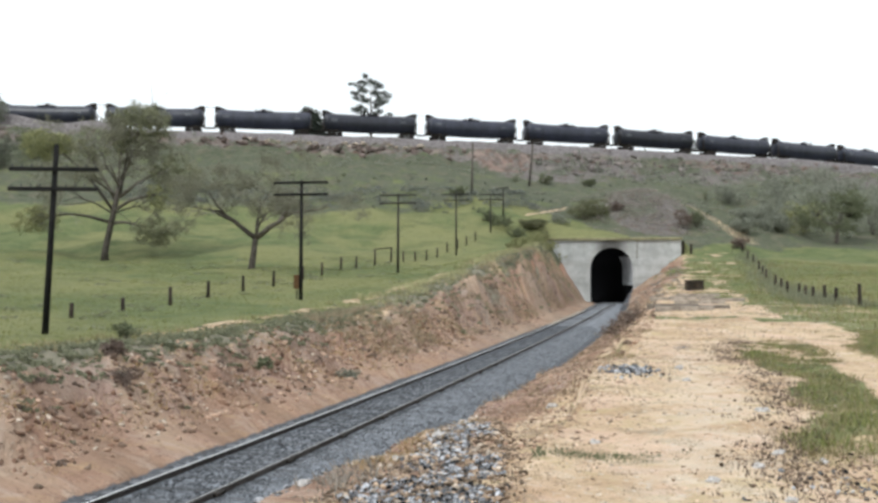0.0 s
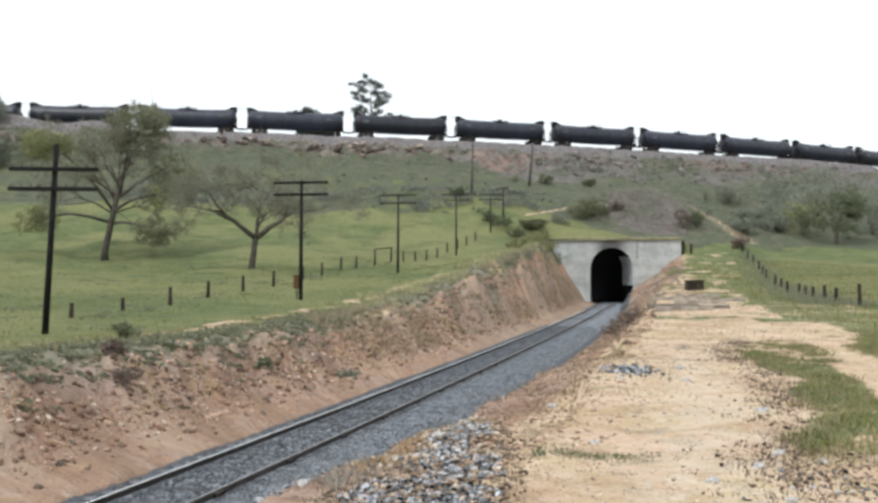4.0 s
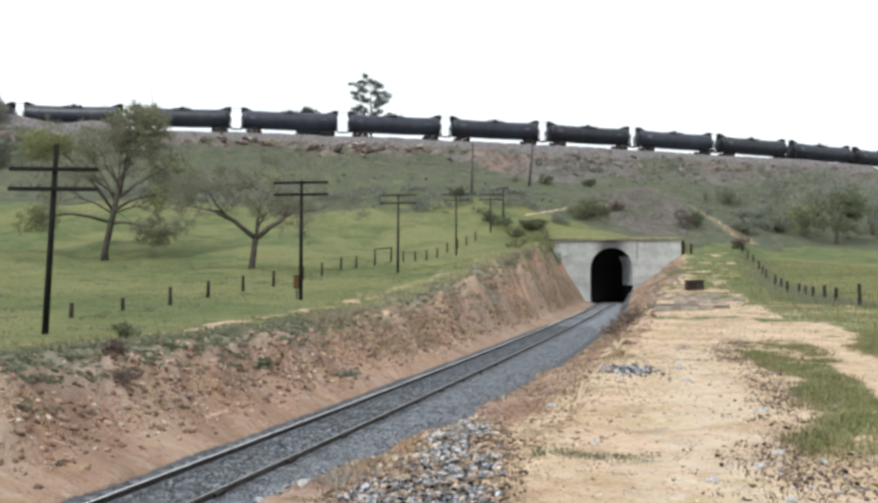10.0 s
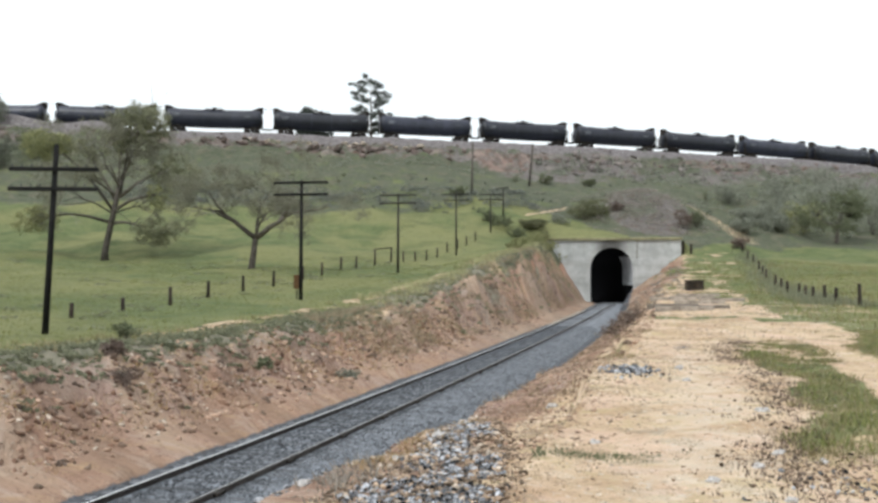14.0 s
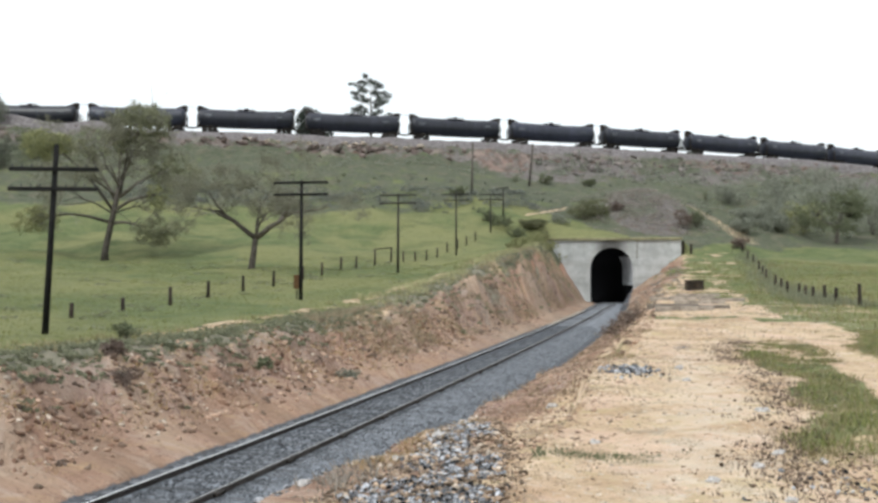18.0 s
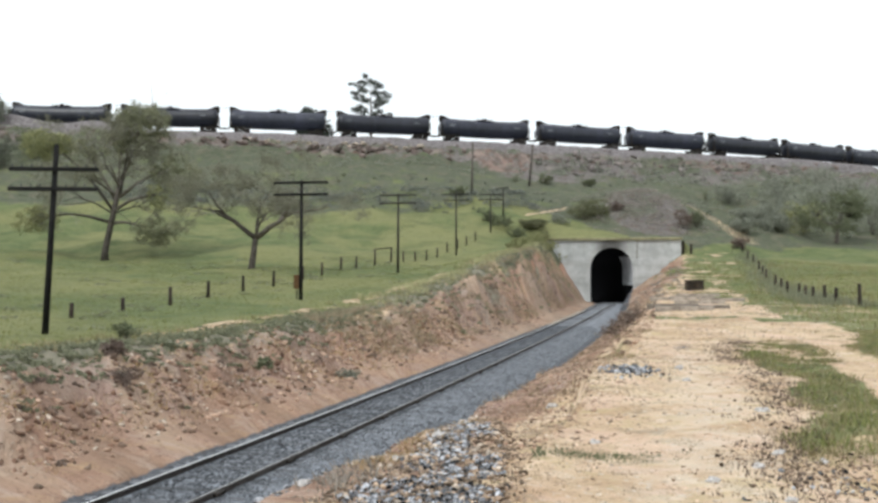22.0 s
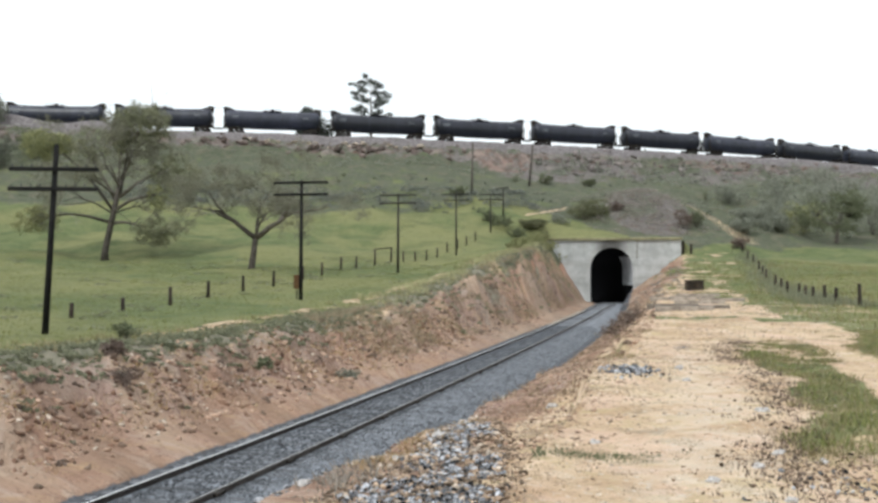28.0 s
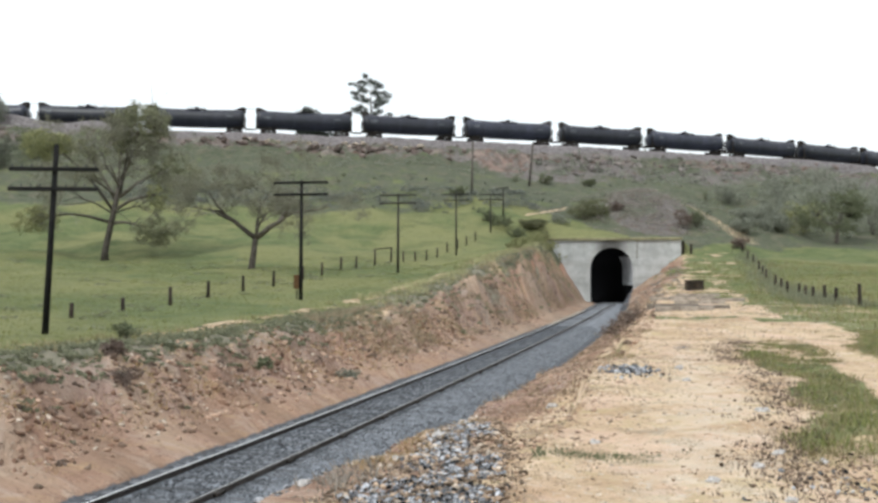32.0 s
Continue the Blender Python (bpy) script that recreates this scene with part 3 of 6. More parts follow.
    bare = np.maximum(bare, 0.9 * sstep(-seg_far(x, y, -29, 175.6, -20.5, 176.6), -1.2, -0.5))
    bare = np.minimum(bare, 1)
    grass = grass * (1 - bare)
    # weeds growing in the gullies of the high bank, which also deepen their weak shade
    herbs = np.maximum(herbs, 0.55 * sstep(-rill, 0.15, 0.7) * sstep(s, 34, 60) * sstep(-d, 3.4, 4.6) * sstep(d, -7.5, -6.5) * inside)
    grass = np.maximum(grass, np.clip(0.58 + 0.4 * n2 + 0.25 * n1, 0, 0.9) * sstep(d, 9.0, 13.0) * sstep(s, 25, 36) * inside * (1 - hill))
    red = sstep(-d, 0.3, 0.8) * sstep(d, -6.4, -4.9 + 0.7 * n1) * inside
    red = np.maximum(red, 0.95 * sstep(d, 2.9, 3.6) * sstep(-d, -7.2 - 3.0 * sstep(s, 60, 105), -4.9 - 3.2 * sstep(s, 60, 105)) * inside)
    rock = 0.9 * sstep(e, 5.6, 6.8) * sstep(-e, -14, -8.5) * sstep(0.6 * n1 + fbm(t / 3.4, e / 1.3, 27, 3), -0.25, 0.5)
    scrub = sstep(-e, -105, -90) * np.where(inside & (np.abs(d - 6) < 9), 0, 1) * (1 - bare)
    scrub = np.maximum(scrub, herbs)
    scrub = scrub * (1 - 0.1 * sstep(e, 2.8, 3.4) * sstep(-e, -7.5, -5))
    scrub = np.where(e < 95, scrub, np.maximum(scrub, sstep(d, 24, 34) * 0.6))
    brown = sstep(e, 2.6, 4.2) * sstep(-e, -13.5 - 13 * sstep(t, 26, 46), -6 - 9 * sstep(t, 26, 46)) * np.clip(0.78 + 0.45 * n1 + 0.25 * n2, 0.1, 1)
    brown = np.maximum(brown, sstep(mound, 0.30, 0.62))
    slide = np.exp(-(((t - 40.5) / 6.0) ** 2 + ((e - 11.5) / 5.0) ** 2))
    slide = np.maximum(slide, 0.85 * np.exp(-(((t - 83) / 14.0) ** 2 + ((e - 10.0) / 5.0) ** 2)))
    slide = slide * np.clip(0.8 + 0.6 * n2, 0, 1)
    rock = np.maximum(0.8 * rock, slide)
    # the bare red shoulder of the cut beside the portal, and the pale soil of the upper bank
    rust = sstep(s, 74, 96) * sstep(-d, 4.4, 5.6) * sstep(d, -8.4, -7.2) * np.clip(0.85 + 0.5 * n2, 0, 1) * inside
    upper = sstep(u, 0.32, 0.7) * sstep(-s, -88, -70) * np.clip(0.7 + 0.7 * n1 + 0.3 * n2, 0, 1) * inside * (d < 0)
    upper = np.maximum(upper, 0.85 * sstep(s, 34, 54) * (1 - rust) * np.clip(0.55 + 0.9 * n1 + 0.3 * n2, 0, 1) * inside * (d < 0))
    foot = sstep(-u, -0.24, -0.06) * (d < 0) * inside
    gravel = 0.9 * sstep(d, -1.75, -1.25) * sstep(-d, -3.5, -3.0) * inside
    gravel = np.maximum(gravel, 0.55 * sstep(e, -4, -3) * sstep(-e, -5.0, -3.5))
    # tipped ballast on the road's edge
    heap_lo, heap_hi = heap_edges(s)
    tip = (0.52 + 0.25 * n2) * sstep(d, heap_lo - 0.2, heap_lo + 0.3) * sstep(-d, -heap_hi - 0.1, -heap_hi + 0.3) * sstep(-s, -7.5, -5.5)
    gravel = np.maximum(gravel, tip * sstep(s, -4.6, -3.4))
    gravel = np.maximum(gravel, 0.5 * np.exp(-(((d - 8.2) / 1.0) ** 2 + ((s - 17) / 2.4) ** 2)))
    gravel = np.maximum(gravel, 0.8 * sstep(-seg_far(x, y, 3.0, 18.2, 3.4, 18.6), -0.4, -0.1))
    # follows the gully relief, for its painted shading
    streak = np.clip(0.5 + 0.5 * rill, 0, 1)
    shoulder = sstep(e, 2.2, 3.0) * sstep(-e, -7.4, -5.2) * np.clip(0.85 + 0.25 * n2, 0, 1)
    worn = np.exp(-(((d - 8.5 - 0.15 * np.sin(s / 3)) / 0.55) ** 2)) * sstep(-s, -18, -13)
    return z, dict(grass=grass, red=red, scrub=scrub, gravel=gravel, streak=streak, brown=brown, herbs=herbs, shoulder=shoulder, worn=worn, rock=rock, rust=rust, upper=upper, foot=foot, slant=slant, across=d, slide=slide)


def ground_z(x, y):
    return float(terrain(np.array([float(x)]), np.array([float(y)]))[0][0])


def axis(*spans):
    """Grid lines: (from, to, step) spans end to end."""
    return np.concatenate([np.arange(a, b - 1e-6, st) for a, b, st in spans])


def widening(start, end, step, growth=1.3):
    out, q = [], start
    while q < end:
        out.append(q)
        q += step
        step *= growth
    return np.array(out + [end])


def build_ground():
    gx = np.concatenate([-widening(100, 2600, 3)[::-1], axis((-99, -30, 0.8), (-30, -15, 0.3), (-15, 8, 0.16), (8, 34, 0.3), (34, 100, 0.8), (100, 265, 2.5)), widening(265, 2600, 6)])
    gy = np.concatenate([-widening(12, 2600, 2)[::-1], axis((-11, 2, 0.6), (2, 6, 0.25), (6, 38, 0.16), (38, 45, 0.25), (45, 140, 0.32), (140, 215, 0.8), (215, 640, 3.5)), widening(640, 2600, 8)])
    xx, yy = np.meshgrid(gx, gy)
    z, masks = terrain(xx, yy)
    w, h = len(gx), len(gy)
    idx = np.arange(w * h).reshape(h, w)
    quads = np.stack([idx[:-1, :-1], idx[:-1, 1:], idx[1:, 1:], idx[1:, :-1]], -1).reshape(-1, 4)
    s, d = LOW.of(xx, yy)
    sc = s.ravel()[quads]
    dc = d.ravel()[quads]
    # open the hillside where the tunnel mouth goes in
    hole = (np.abs(dc).min(1) < 3.4) & (sc.max(1) > PORTAL - 0.1) & (sc.min(1) < PORTAL + 1.6)
    quads = quads[~hole]
    me = bpy.data.meshes.new("ground")
    me.vertices.add(w * h)
    me.vertices.foreach_set("co", np.stack([xx, yy, z], -1).astype(np.float32).ravel())
    me.loops.add(quads.size)
    me.loops.foreach_set("vertex_index", quads.astype(np.int32).ravel())
    me.polygons.add(len(quads))
    me.polygons.foreach_set("loop_start", np.arange(0, quads.size, 4, dtype=np.int32))
    me.polygons.foreach_set("use_smooth", np.ones(len(quads), dtype=bool))
    for key, v in masks.items():
        a = me.attributes.new(key, "FLOAT", "POINT")
        a.data.foreach_set("value", (v + 0 * z).astype(np.float32).ravel())
    me.update(calc_edges=True)
    me.materials.append(M_GROUND)
    return tagged(new("ground", me), "hilly ground of red earth, pale dirt and spring grass", "ground", kind="structure")


GROUND = build_ground()


# ---- lower track ----
def sweep(name, line, section, s0, s1, step, material, parent, height=lambda s: 0.0, closed=True, smooth=False):
    """A section (right, up) carried along a line of track."""
    verts, faces = [], []
    ss = np.arange(s0, s1 + 1e-6, step)
    n = len(section)
    for q in ss:
        for off, up in section:
            x, y, _ = line.at(q, off)
            verts.append((x, y, up + float(height(q))))
    for k in range(len(ss) - 1):
        for j in range(n if closed else n - 1):
            j2 = (j + 1) % n
            faces.append((k * n + j, k * n + j2, (k + 1) * n + j2, (k + 1) * n + j))
    if closed:
        faces += [tuple(reversed(range(n))), tuple((len(ss) - 1) * n + j for j in range(n))]
    return mesh_ob(name, verts, faces, material, parent, smooth)


def rail_section(off):
    half = [(0.07, -0.16), (0.07, -0.145), (0.012, -0.12), (0.012, -0.055), (0.036, -0.04), (0.036, -0.008), (0.028, -0.002)]
    return [(off + a, b) for a, b in half] + [(off - a, b) for a, b in reversed(half)]


def build_track(line, s0, s1, step, label, height=lambda s: 0.0):
    track = tagged(new("railway_track"), label, "railway track")
    for off in (-0.753, 0.753):
        sweep("rail", line, rail_section(off), s0, s1, step, M_RAIL, track, height)
        bright = 0.017 if off < 0 else 0.008
        sweep("railhead", line, [(off - bright - 0.003, -0.0015), (off + bright + 0.003, -0.0015), (off + bright, 0.002), (off - bright, 0.002)], s0, s1, step, M_RAILTOP, track, height)
    return track


TRACK_LOW = build_track(LOW, -24, PORTAL + 6, 1.5, "single railway line with worn steel rails on wooden sleepers")
sweep("trackbed", LOW, [(-1.6, -0.75), (-1.15, -0.12), (-0.9, -0.112), (0.9, -0.112), (1.75, -0.125), (3.35, -0.63), (3.35, -0.75)], -24, PORTAL + 6, 1.0, M_BED, None)
tagged(bpy.data.objects["trackbed"], "grey crushed stone bed under the railway line", "trackbed", kind="structure")
TRACK_HIGH = build_track(HIGH, -490, 640, 3.0, "railway line on the hillside bench above the tunnel", high_rail)
bed = sweep("trackbed", HIGH, [(-3.2, -0.75), (-1.6, -0.14), (1.6, -0.14), (3.2, -0.75)], -490, 640, 3.0, M_BALLAST, None, high_rail)
tagged(bed, "grey stone bed of the upper railway line", "trackbed", kind="structure")


def stone_cloud(name, places, sizes, material, label, category, seed, flat=0.7, sink=0.25):
    """Loose angular stones lying on the ground, one joined mesh."""
    rng = np.random.default_rng(seed)
    bm = bmesh.new()
    bmesh.ops.create_icosphere(bm, subdivisions=1, radius=0.5)
    base = np.array([v.co[:] for v in bm.verts])
    tri = np.array([[v.index for v in f.verts] for f in bm.faces])
    bm.free()
    n, m = len(places), len(base)
    jig = base[None] * (1 + rng.uniform(-0.55, 0.42, (n, m, 1)))
    jig *= np.stack([rng.uniform(0.75, 1.45, n), rng.uniform(0.5, 1.0, n), rng.uniform(0.4, 0.85, n) * flat / 0.7], -1)[:, None]
    a = rng.uniform(0, 6.283, n)
    tl = rng.uniform(-0.4, 0.4, n)
    ca, sa = np.cos(a), np.sin(a)
    px, py, pz = jig[..., 0], jig[..., 1], jig[..., 2]
    pz2 = pz + px * np.sin(tl)[:, None]
    out = np.stack([px * ca[:, None] - py * sa[:, None], px * sa[:, None] + py * ca[:, None], pz2], -1) * np.asarray(sizes)[:, None, None]
    pts = np.asarray(places, float).copy()
    pts[:, 2] += np.asarray(sizes) * sink
    out += pts[:, None]
    faces = (tri[None] + (np.arange(n) * m)[:, None, None]).reshape(-1, 3)
    me = bpy.data.meshes.new(name)
    me.vertices.add(n * m)
    me.vertices.foreach_set("co", out.astype(np.float32).ravel())
    me.loops.add(faces.size)
    me.loops.foreach_set("vertex_index", faces.astype(np.int32).ravel())
    me.polygons.add(len(faces))
    me.polygons.foreach_set("loop_start", np.arange(0, faces.size, 3, dtype=np.int32))
    me.update(calc_edges=True)
    me.materials.append(material)
    return tagged(new(name, me), label, category, kind="stuff")


def on_ground(x, y):
    z = terrain(np.asarray(x, float), np.asarray(y, float))[0]
    return np.stack([x, y, z], -1)


def line_points(line, s, off):
    p = [line.at(a, b)[:2] for a, b in zip(s, off)]
    return np.array([q[0] for q in p]), np.array([q[1] for q in p])


rng = np.random.default_rng(5)


def scatter_ballast():
    n = 30000
    s = -4 + 70 * rng.uniform(0, 1, n) ** 1.3
    off = rng.uniform(-1.3, 3.3, n)
    near_rail = np.abs(np.abs(off) - 0.753) < 0.1
    off = np.where(near_rail, off + 0.25, off)
    x, y = line_points(LOW, s, off)
    z = np.interp(off, [-1.4, -1.15, -0.9, 0.9, 1.75, 3.35], [-0.4, -0.125, -0.115, -0.115, -0.125, -0.62])
    size, pts, inner = rng.uniform(0.04, 0.075, n), np.stack([x, y, z], -1), np.abs(off) < 1.0
    stone_cloud("ballast_stones", pts[~inner], size[~inner], M_BALLAST, "grey angular ballast stones on the shoulder", "ballast", 6)
    stone_cloud("oily_ballast_stones", pts[inner], size[inner], M_OILY, "dark oil-stained ballast stones between the rails", "ballast", 7)


scatter_ballast()


# ---- tunnel portal ----
def portal_frame():
    x, y, a = LOW.at(PORTAL, 0.45)
    return Matrix.Translation((x, y, 0)) @ Matrix.Rotation(a - math.pi / 2, 4, "Z")


def arch(half, spring, n=16):
    """Arch outline from the left foot over the crown to the right foot."""
    rise = half
    pts = [(-half, -0.7), (-half, spring * 0.5), (-half, spring)]
    pts += [(-half * math.cos(math.pi * k / n), spring + rise * math.sin(math.pi * k / n)) for k in range(1, n)]
    return pts + [(half, spring), (half, spring * 0.5), (half, -0.7)]


ARCH_HALF, ARCH_SPRING = 2.62, 4.25


def build_portal():
    base = portal_frame()
    portal = tagged(new("tunnel_portal"), "weathered concrete tunnel portal with a sooty round arch", "tunnel portal", kind="structure")
    portal.matrix_world = base
    pts = arch(ARCH_HALF, ARCH_SPRING)
    # the face: a strip of quads from the arch out to the rectangle
    w0, w1, top = -8.3, 8.5, 7.75
    rim = []
    for x, z in pts:
        if z <= ARCH_SPRING:
            rim.append((w0 if x < 0 else w1, z * top / ARCH_SPRING * 0.55 if z > 0 else z))
        else:
            t = (x + ARCH_HALF) / (2 * ARCH_HALF)
            rim.append((w0 + (w1 - w0) * t, top))
    rim[2] = (w0, top)
    rim[-3] = (w1, top)
    verts, faces = [], []
    n = len(pts)
    for y in (0.0, 1.9):
        verts += [(x, y, z) for x, z in pts] + [(x, y, z) for x, z in rim]
    for k in range(n - 1):
        faces.append((k + 1, k, n + k, n + k + 1))
        faces.append((2 * n + k, 2 * n + k + 1, 3 * n + k + 1, 3 * n + k))
        faces.append((k, k + 1, 2 * n + k + 1, 2 * n + k))
        faces.append((n + k + 1, n + k, 3 * n + k, 3 * n + k + 1))
    mesh_ob("face_wall", verts, faces, M_CONCRETE, portal)
    bm = bmesh.new()
    add_box(bm, (17.1, 2.2, 0.34), Matrix.Translation((0.1, 0.82, 7.92)), 0.04)
    part("coping", bm, M_COPING, portal, "stained concrete coping")
    bm = bmesh.new()
    add_box(bm, (16.8, 0.12, 0.16), Matrix.Translation((0.1, -0.06, 7.62)), 0.02)
    part("string_course", bm, M_CONCRETE, portal)
    # raised ring round the arch
    verts, faces = [], []
    ring = arch(ARCH_HALF, ARCH_SPRING)[1:-1]
    out = arch(ARCH_HALF + 0.42, ARCH_SPRING)[1:-1]
    m = len(ring)
    for y in (-0.07, 0.02):
        verts += [(x, y, z) for x, z in ring] + [(x, y, z) for x, z in out]
    for k in range(m - 1):
        faces.append((k + 1, k, m + k, m + k + 1))
        faces.append((m + k, m + k + 1, 3 * m + k + 1, 3 * m + k)[::-1])
        faces.append((k, k + 1, 2 * m + k + 1, 2 * m + k))
    mesh_ob("arch_ring", verts, faces, M_CONCRETE, portal)
    # drain pipe down the face
    bm = bmesh.new()
    add_rod(bm, (3.15, -0.09, 8.1), (3.15, -0.09, 5.4), 0.04)
    part("drain_pipe", bm, M_COPING, portal, "thin stained drain pipe")
    # bore behind the face, and the dark end of what can be seen of it
    verts, faces = [], []
    bore = arch(ARCH_HALF + 0.03, ARCH_SPRING)
    steps = [0.02, 2, 4, 6, 7.5, 9, 14, 22, 32, 44]
    m = len(bore)
    for y in steps:
        verts += [(x - 0.27 * max(0, y - 0.6), y, z) for x, z in bore]
    for k in range(len(steps) - 1):
        for j in range(m - 1):
            faces.append((k * m + j, k * m + j + 1, (k + 1) * m + j + 1, (k + 1) * m + j)[::-1])
    faces.append(tuple((len(steps) - 1) * m + j for j in range(m)))
    mesh_ob("lining", verts, faces, M_LINING, portal, True)
    return portal


build_portal()
PF = portal_frame()
bm = bmesh.new()
add_box(bm, (6.4, 46, 0.3), PF @ Matrix.Translation((0, 22.0, -0.78)))
tagged(part("tunnel_floor", bm, M_BALLAST), "dark stone floor inside the tunnel", "floor", kind="structure")


def marker_post(x, y, h, label):
    ob = tagged(new("marker_post"), label, "post")
    ob.matrix_world = pose(x, y, ground_z(x, y) - 0.1)
    bm = bmesh.new()
    add_box(bm, (0.26, 0.26, h), Matrix.Translation((0, 0, h / 2)), 0.03)
    part("shaft", bm, M_POST, ob)
    bm = bmesh.new()
    add_box(bm, (0.3, 0.3, 0.07), Matrix.Translation((0, 0, h + 0.03)), 0.02)
    part("cap", bm, M_POST, ob)
    return ob


for off, h in ((-8.1, 1.3), (8.75, 1.6), (9.7, 1.2)):
    v = PF @ Vector((off, 0.6, 0))
    marker_post(v.x, v.y, h, "short dark timber post at the end of the portal wall")


# ---- telegraph poles ----
def telegraph_pole(x, y, h, arms, lean=(0, 0), turn=0.0, thick=1.0, wood=None, below=0.16, span=3.0):
    ob = tagged(new("telegraph_pole"), f"dark tarred telegraph pole with {('no crossarm', 'one crossarm', 'two crossarms')[arms]} in the grass", "telegraph pole", "poles of the telegraph line")
    ob.matrix_world = pose(x, y, ground_z(x, y) - 0.25, lean[0], lean[1], turn)
    bm = bmesh.new()
    add_rod(bm, (0, 0, 0), (0, 0, h + 0.25), 0.115 * thick, 0.085 * thick, 12)
    part("shaft", bm, wood or M_POLE, ob, smooth=True)
    for k in range(arms):
        z = h + 0.25 - below - 0.64 * k
        level = Matrix.Translation((0, -0.13, z)) @ Matrix.Rotation(radians(-lean[1]), 4, "Y")
        bm = bmesh.new()
        add_box(bm, (span, 0.11, 0.13), level, 0.015)
        arm = part("crossarm", bm, wood or M_POLE, ob)
        for q in (-1.3, -1.0, -0.7, -0.4, 0.4, 0.7, 1.0, 1.3):
            bm = bmesh.new()
            add_rod(bm, level @ Vector((q, 0, 0.05)), level @ Vector((q, 0, 0.1)), 0.015, sides=6)
            add_rod(bm, level @ Vector((q, 0, 0.09)), level @ Vector((q, 0, 0.16)), 0.028, 0.02, 6)
            part("insulator", bm, M_GLASS, arm)
    return ob


telegraph_pole(-12.7, 34.3, 6.15, 2, (0, 3.0), 6, below=0.83, span=2.8)
telegraph_pole(-7.4, 56.9, 6.44, 2, (0, 0.4), -10)
telegraph_pole(-3.3, 85.3, 6.35, 2, (0, 0.4), -10, 1.0, M_POLEFAR)
telegraph_pole(1.9, 117.5, 6.86, 2, (0, 0), -10, 1.0, M_POLEFAR)
telegraph_pole(6.5, 134.0, 4.9, 2, (0, 0), -10, 1.0, M_POLEFAR)
telegraph_pole(8.6, 142.2, 4.0, 1, (0, 0), -60, 1.0, M_POLEFAR)
telegraph_pole(4.7, 152.0, 7.4, 0, (0, 1.0), 0, 1.5, M_POLEGREY)
telegraph_pole(13.9, 163.9, 6.6, 0, (0, 5.0), 0, 1.7, M_POLEGREY)


# ---- fences ----
def fence(points, heights, label, group, wires=(0.35, 0.65, 0.95), top_rails=()):
    ob = tagged(new("wire_fence"), label, "fence", group)
    tops = []
    for (x, y), h in zip(points, heights):
        z = ground_z(x, y)
        bm = bmesh.new()
        add_rod(bm, (x, y, z - 0.3), (x + random.uniform(-0.05, 0.05), y + random.uniform(-0.04, 0.04), z + h), 0.10, 0.085, 8)
        part("post", bm, M_POST, ob, smooth=True)
        tops.append((x, y, z, h))
    for w in wires:
        verts, faces = [], []
        tube([Vector((a[0], a[1], a[2] + w * a[3])) for a in tops], [0.006] * len(tops), 4, verts, faces)
        mesh_ob("wire", verts, faces, M_WIRE, ob)
    for k in top_rails:
        a, b = tops[k], tops[k + 1]
        bm = bmesh.new()
        add_rod(bm, (a[0], a[1], a[2] + a[3] - 0.06), (b[0], b[1], b[2] + b[3] - 0.06), 0.06, sides=6)
        part("brace_rail", bm, M_POST, ob)
    return ob


def between(a, b, n):
    return [(a[0] + (b[0] - a[0]) * k / n, a[1] + (b[1] - a[1]) * k / n) for k in range(n + 1)]


# ---- plants ----
def leaf_cloud(name, centres, size, material, parent, seed, n_each, spread, up=0.3, label=""):
    """Many small leaf blades round given points."""
    g = np.random.default_rng(seed)
    c = np.repeat(np.asarray(centres, float), n_each, 0)
    n = len(c)
    dirs = g.normal(size=(n, 3))
    dirs /= np.linalg.norm(dirs, axis=1)[:, None] + 1e-9
    sp = np.repeat(np.asarray(spread, float) * np.ones(len(centres)), n_each)
    c = c + dirs * (sp * g.uniform(0.15, 1, n) ** 0.6)[:, None] * np.array([1, 1, 0.75])
    a = g.normal(size=(n, 3))
    a[:, 2] += up
    a /= np.linalg.norm(a, axis=1)[:, None]
    b = np.cross(a, g.normal(size=(n, 3)))
    b /= np.linalg.norm(b, axis=1)[:, None] + 1e-9
    sz = (size * g.uniform(0.6, 1.4, n))[:, None]
    v = np.stack([c - a * sz * 0.5, c + b * sz * 0.33, c + a * sz * 0.5, c - b * sz * 0.33], 1)
    me = bpy.data.meshes.new(name)
    me.vertices.add(n * 4)
    me.vertices.foreach_set("co", v.astype(np.float32).ravel())
    me.loops.add(n * 4)
    me.loops.foreach_set("vertex_index", np.arange(n * 4, dtype=np.int32))
    me.polygons.add(n)
    me.polygons.foreach_set("loop_start", np.arange(0, n * 4, 4, dtype=np.int32))
    me.update(calc_edges=True)
    me.materials.append(material)
    ob = new(name, me)
    ob.parent = parent
    if label:
        ob["label"] = label
    return ob


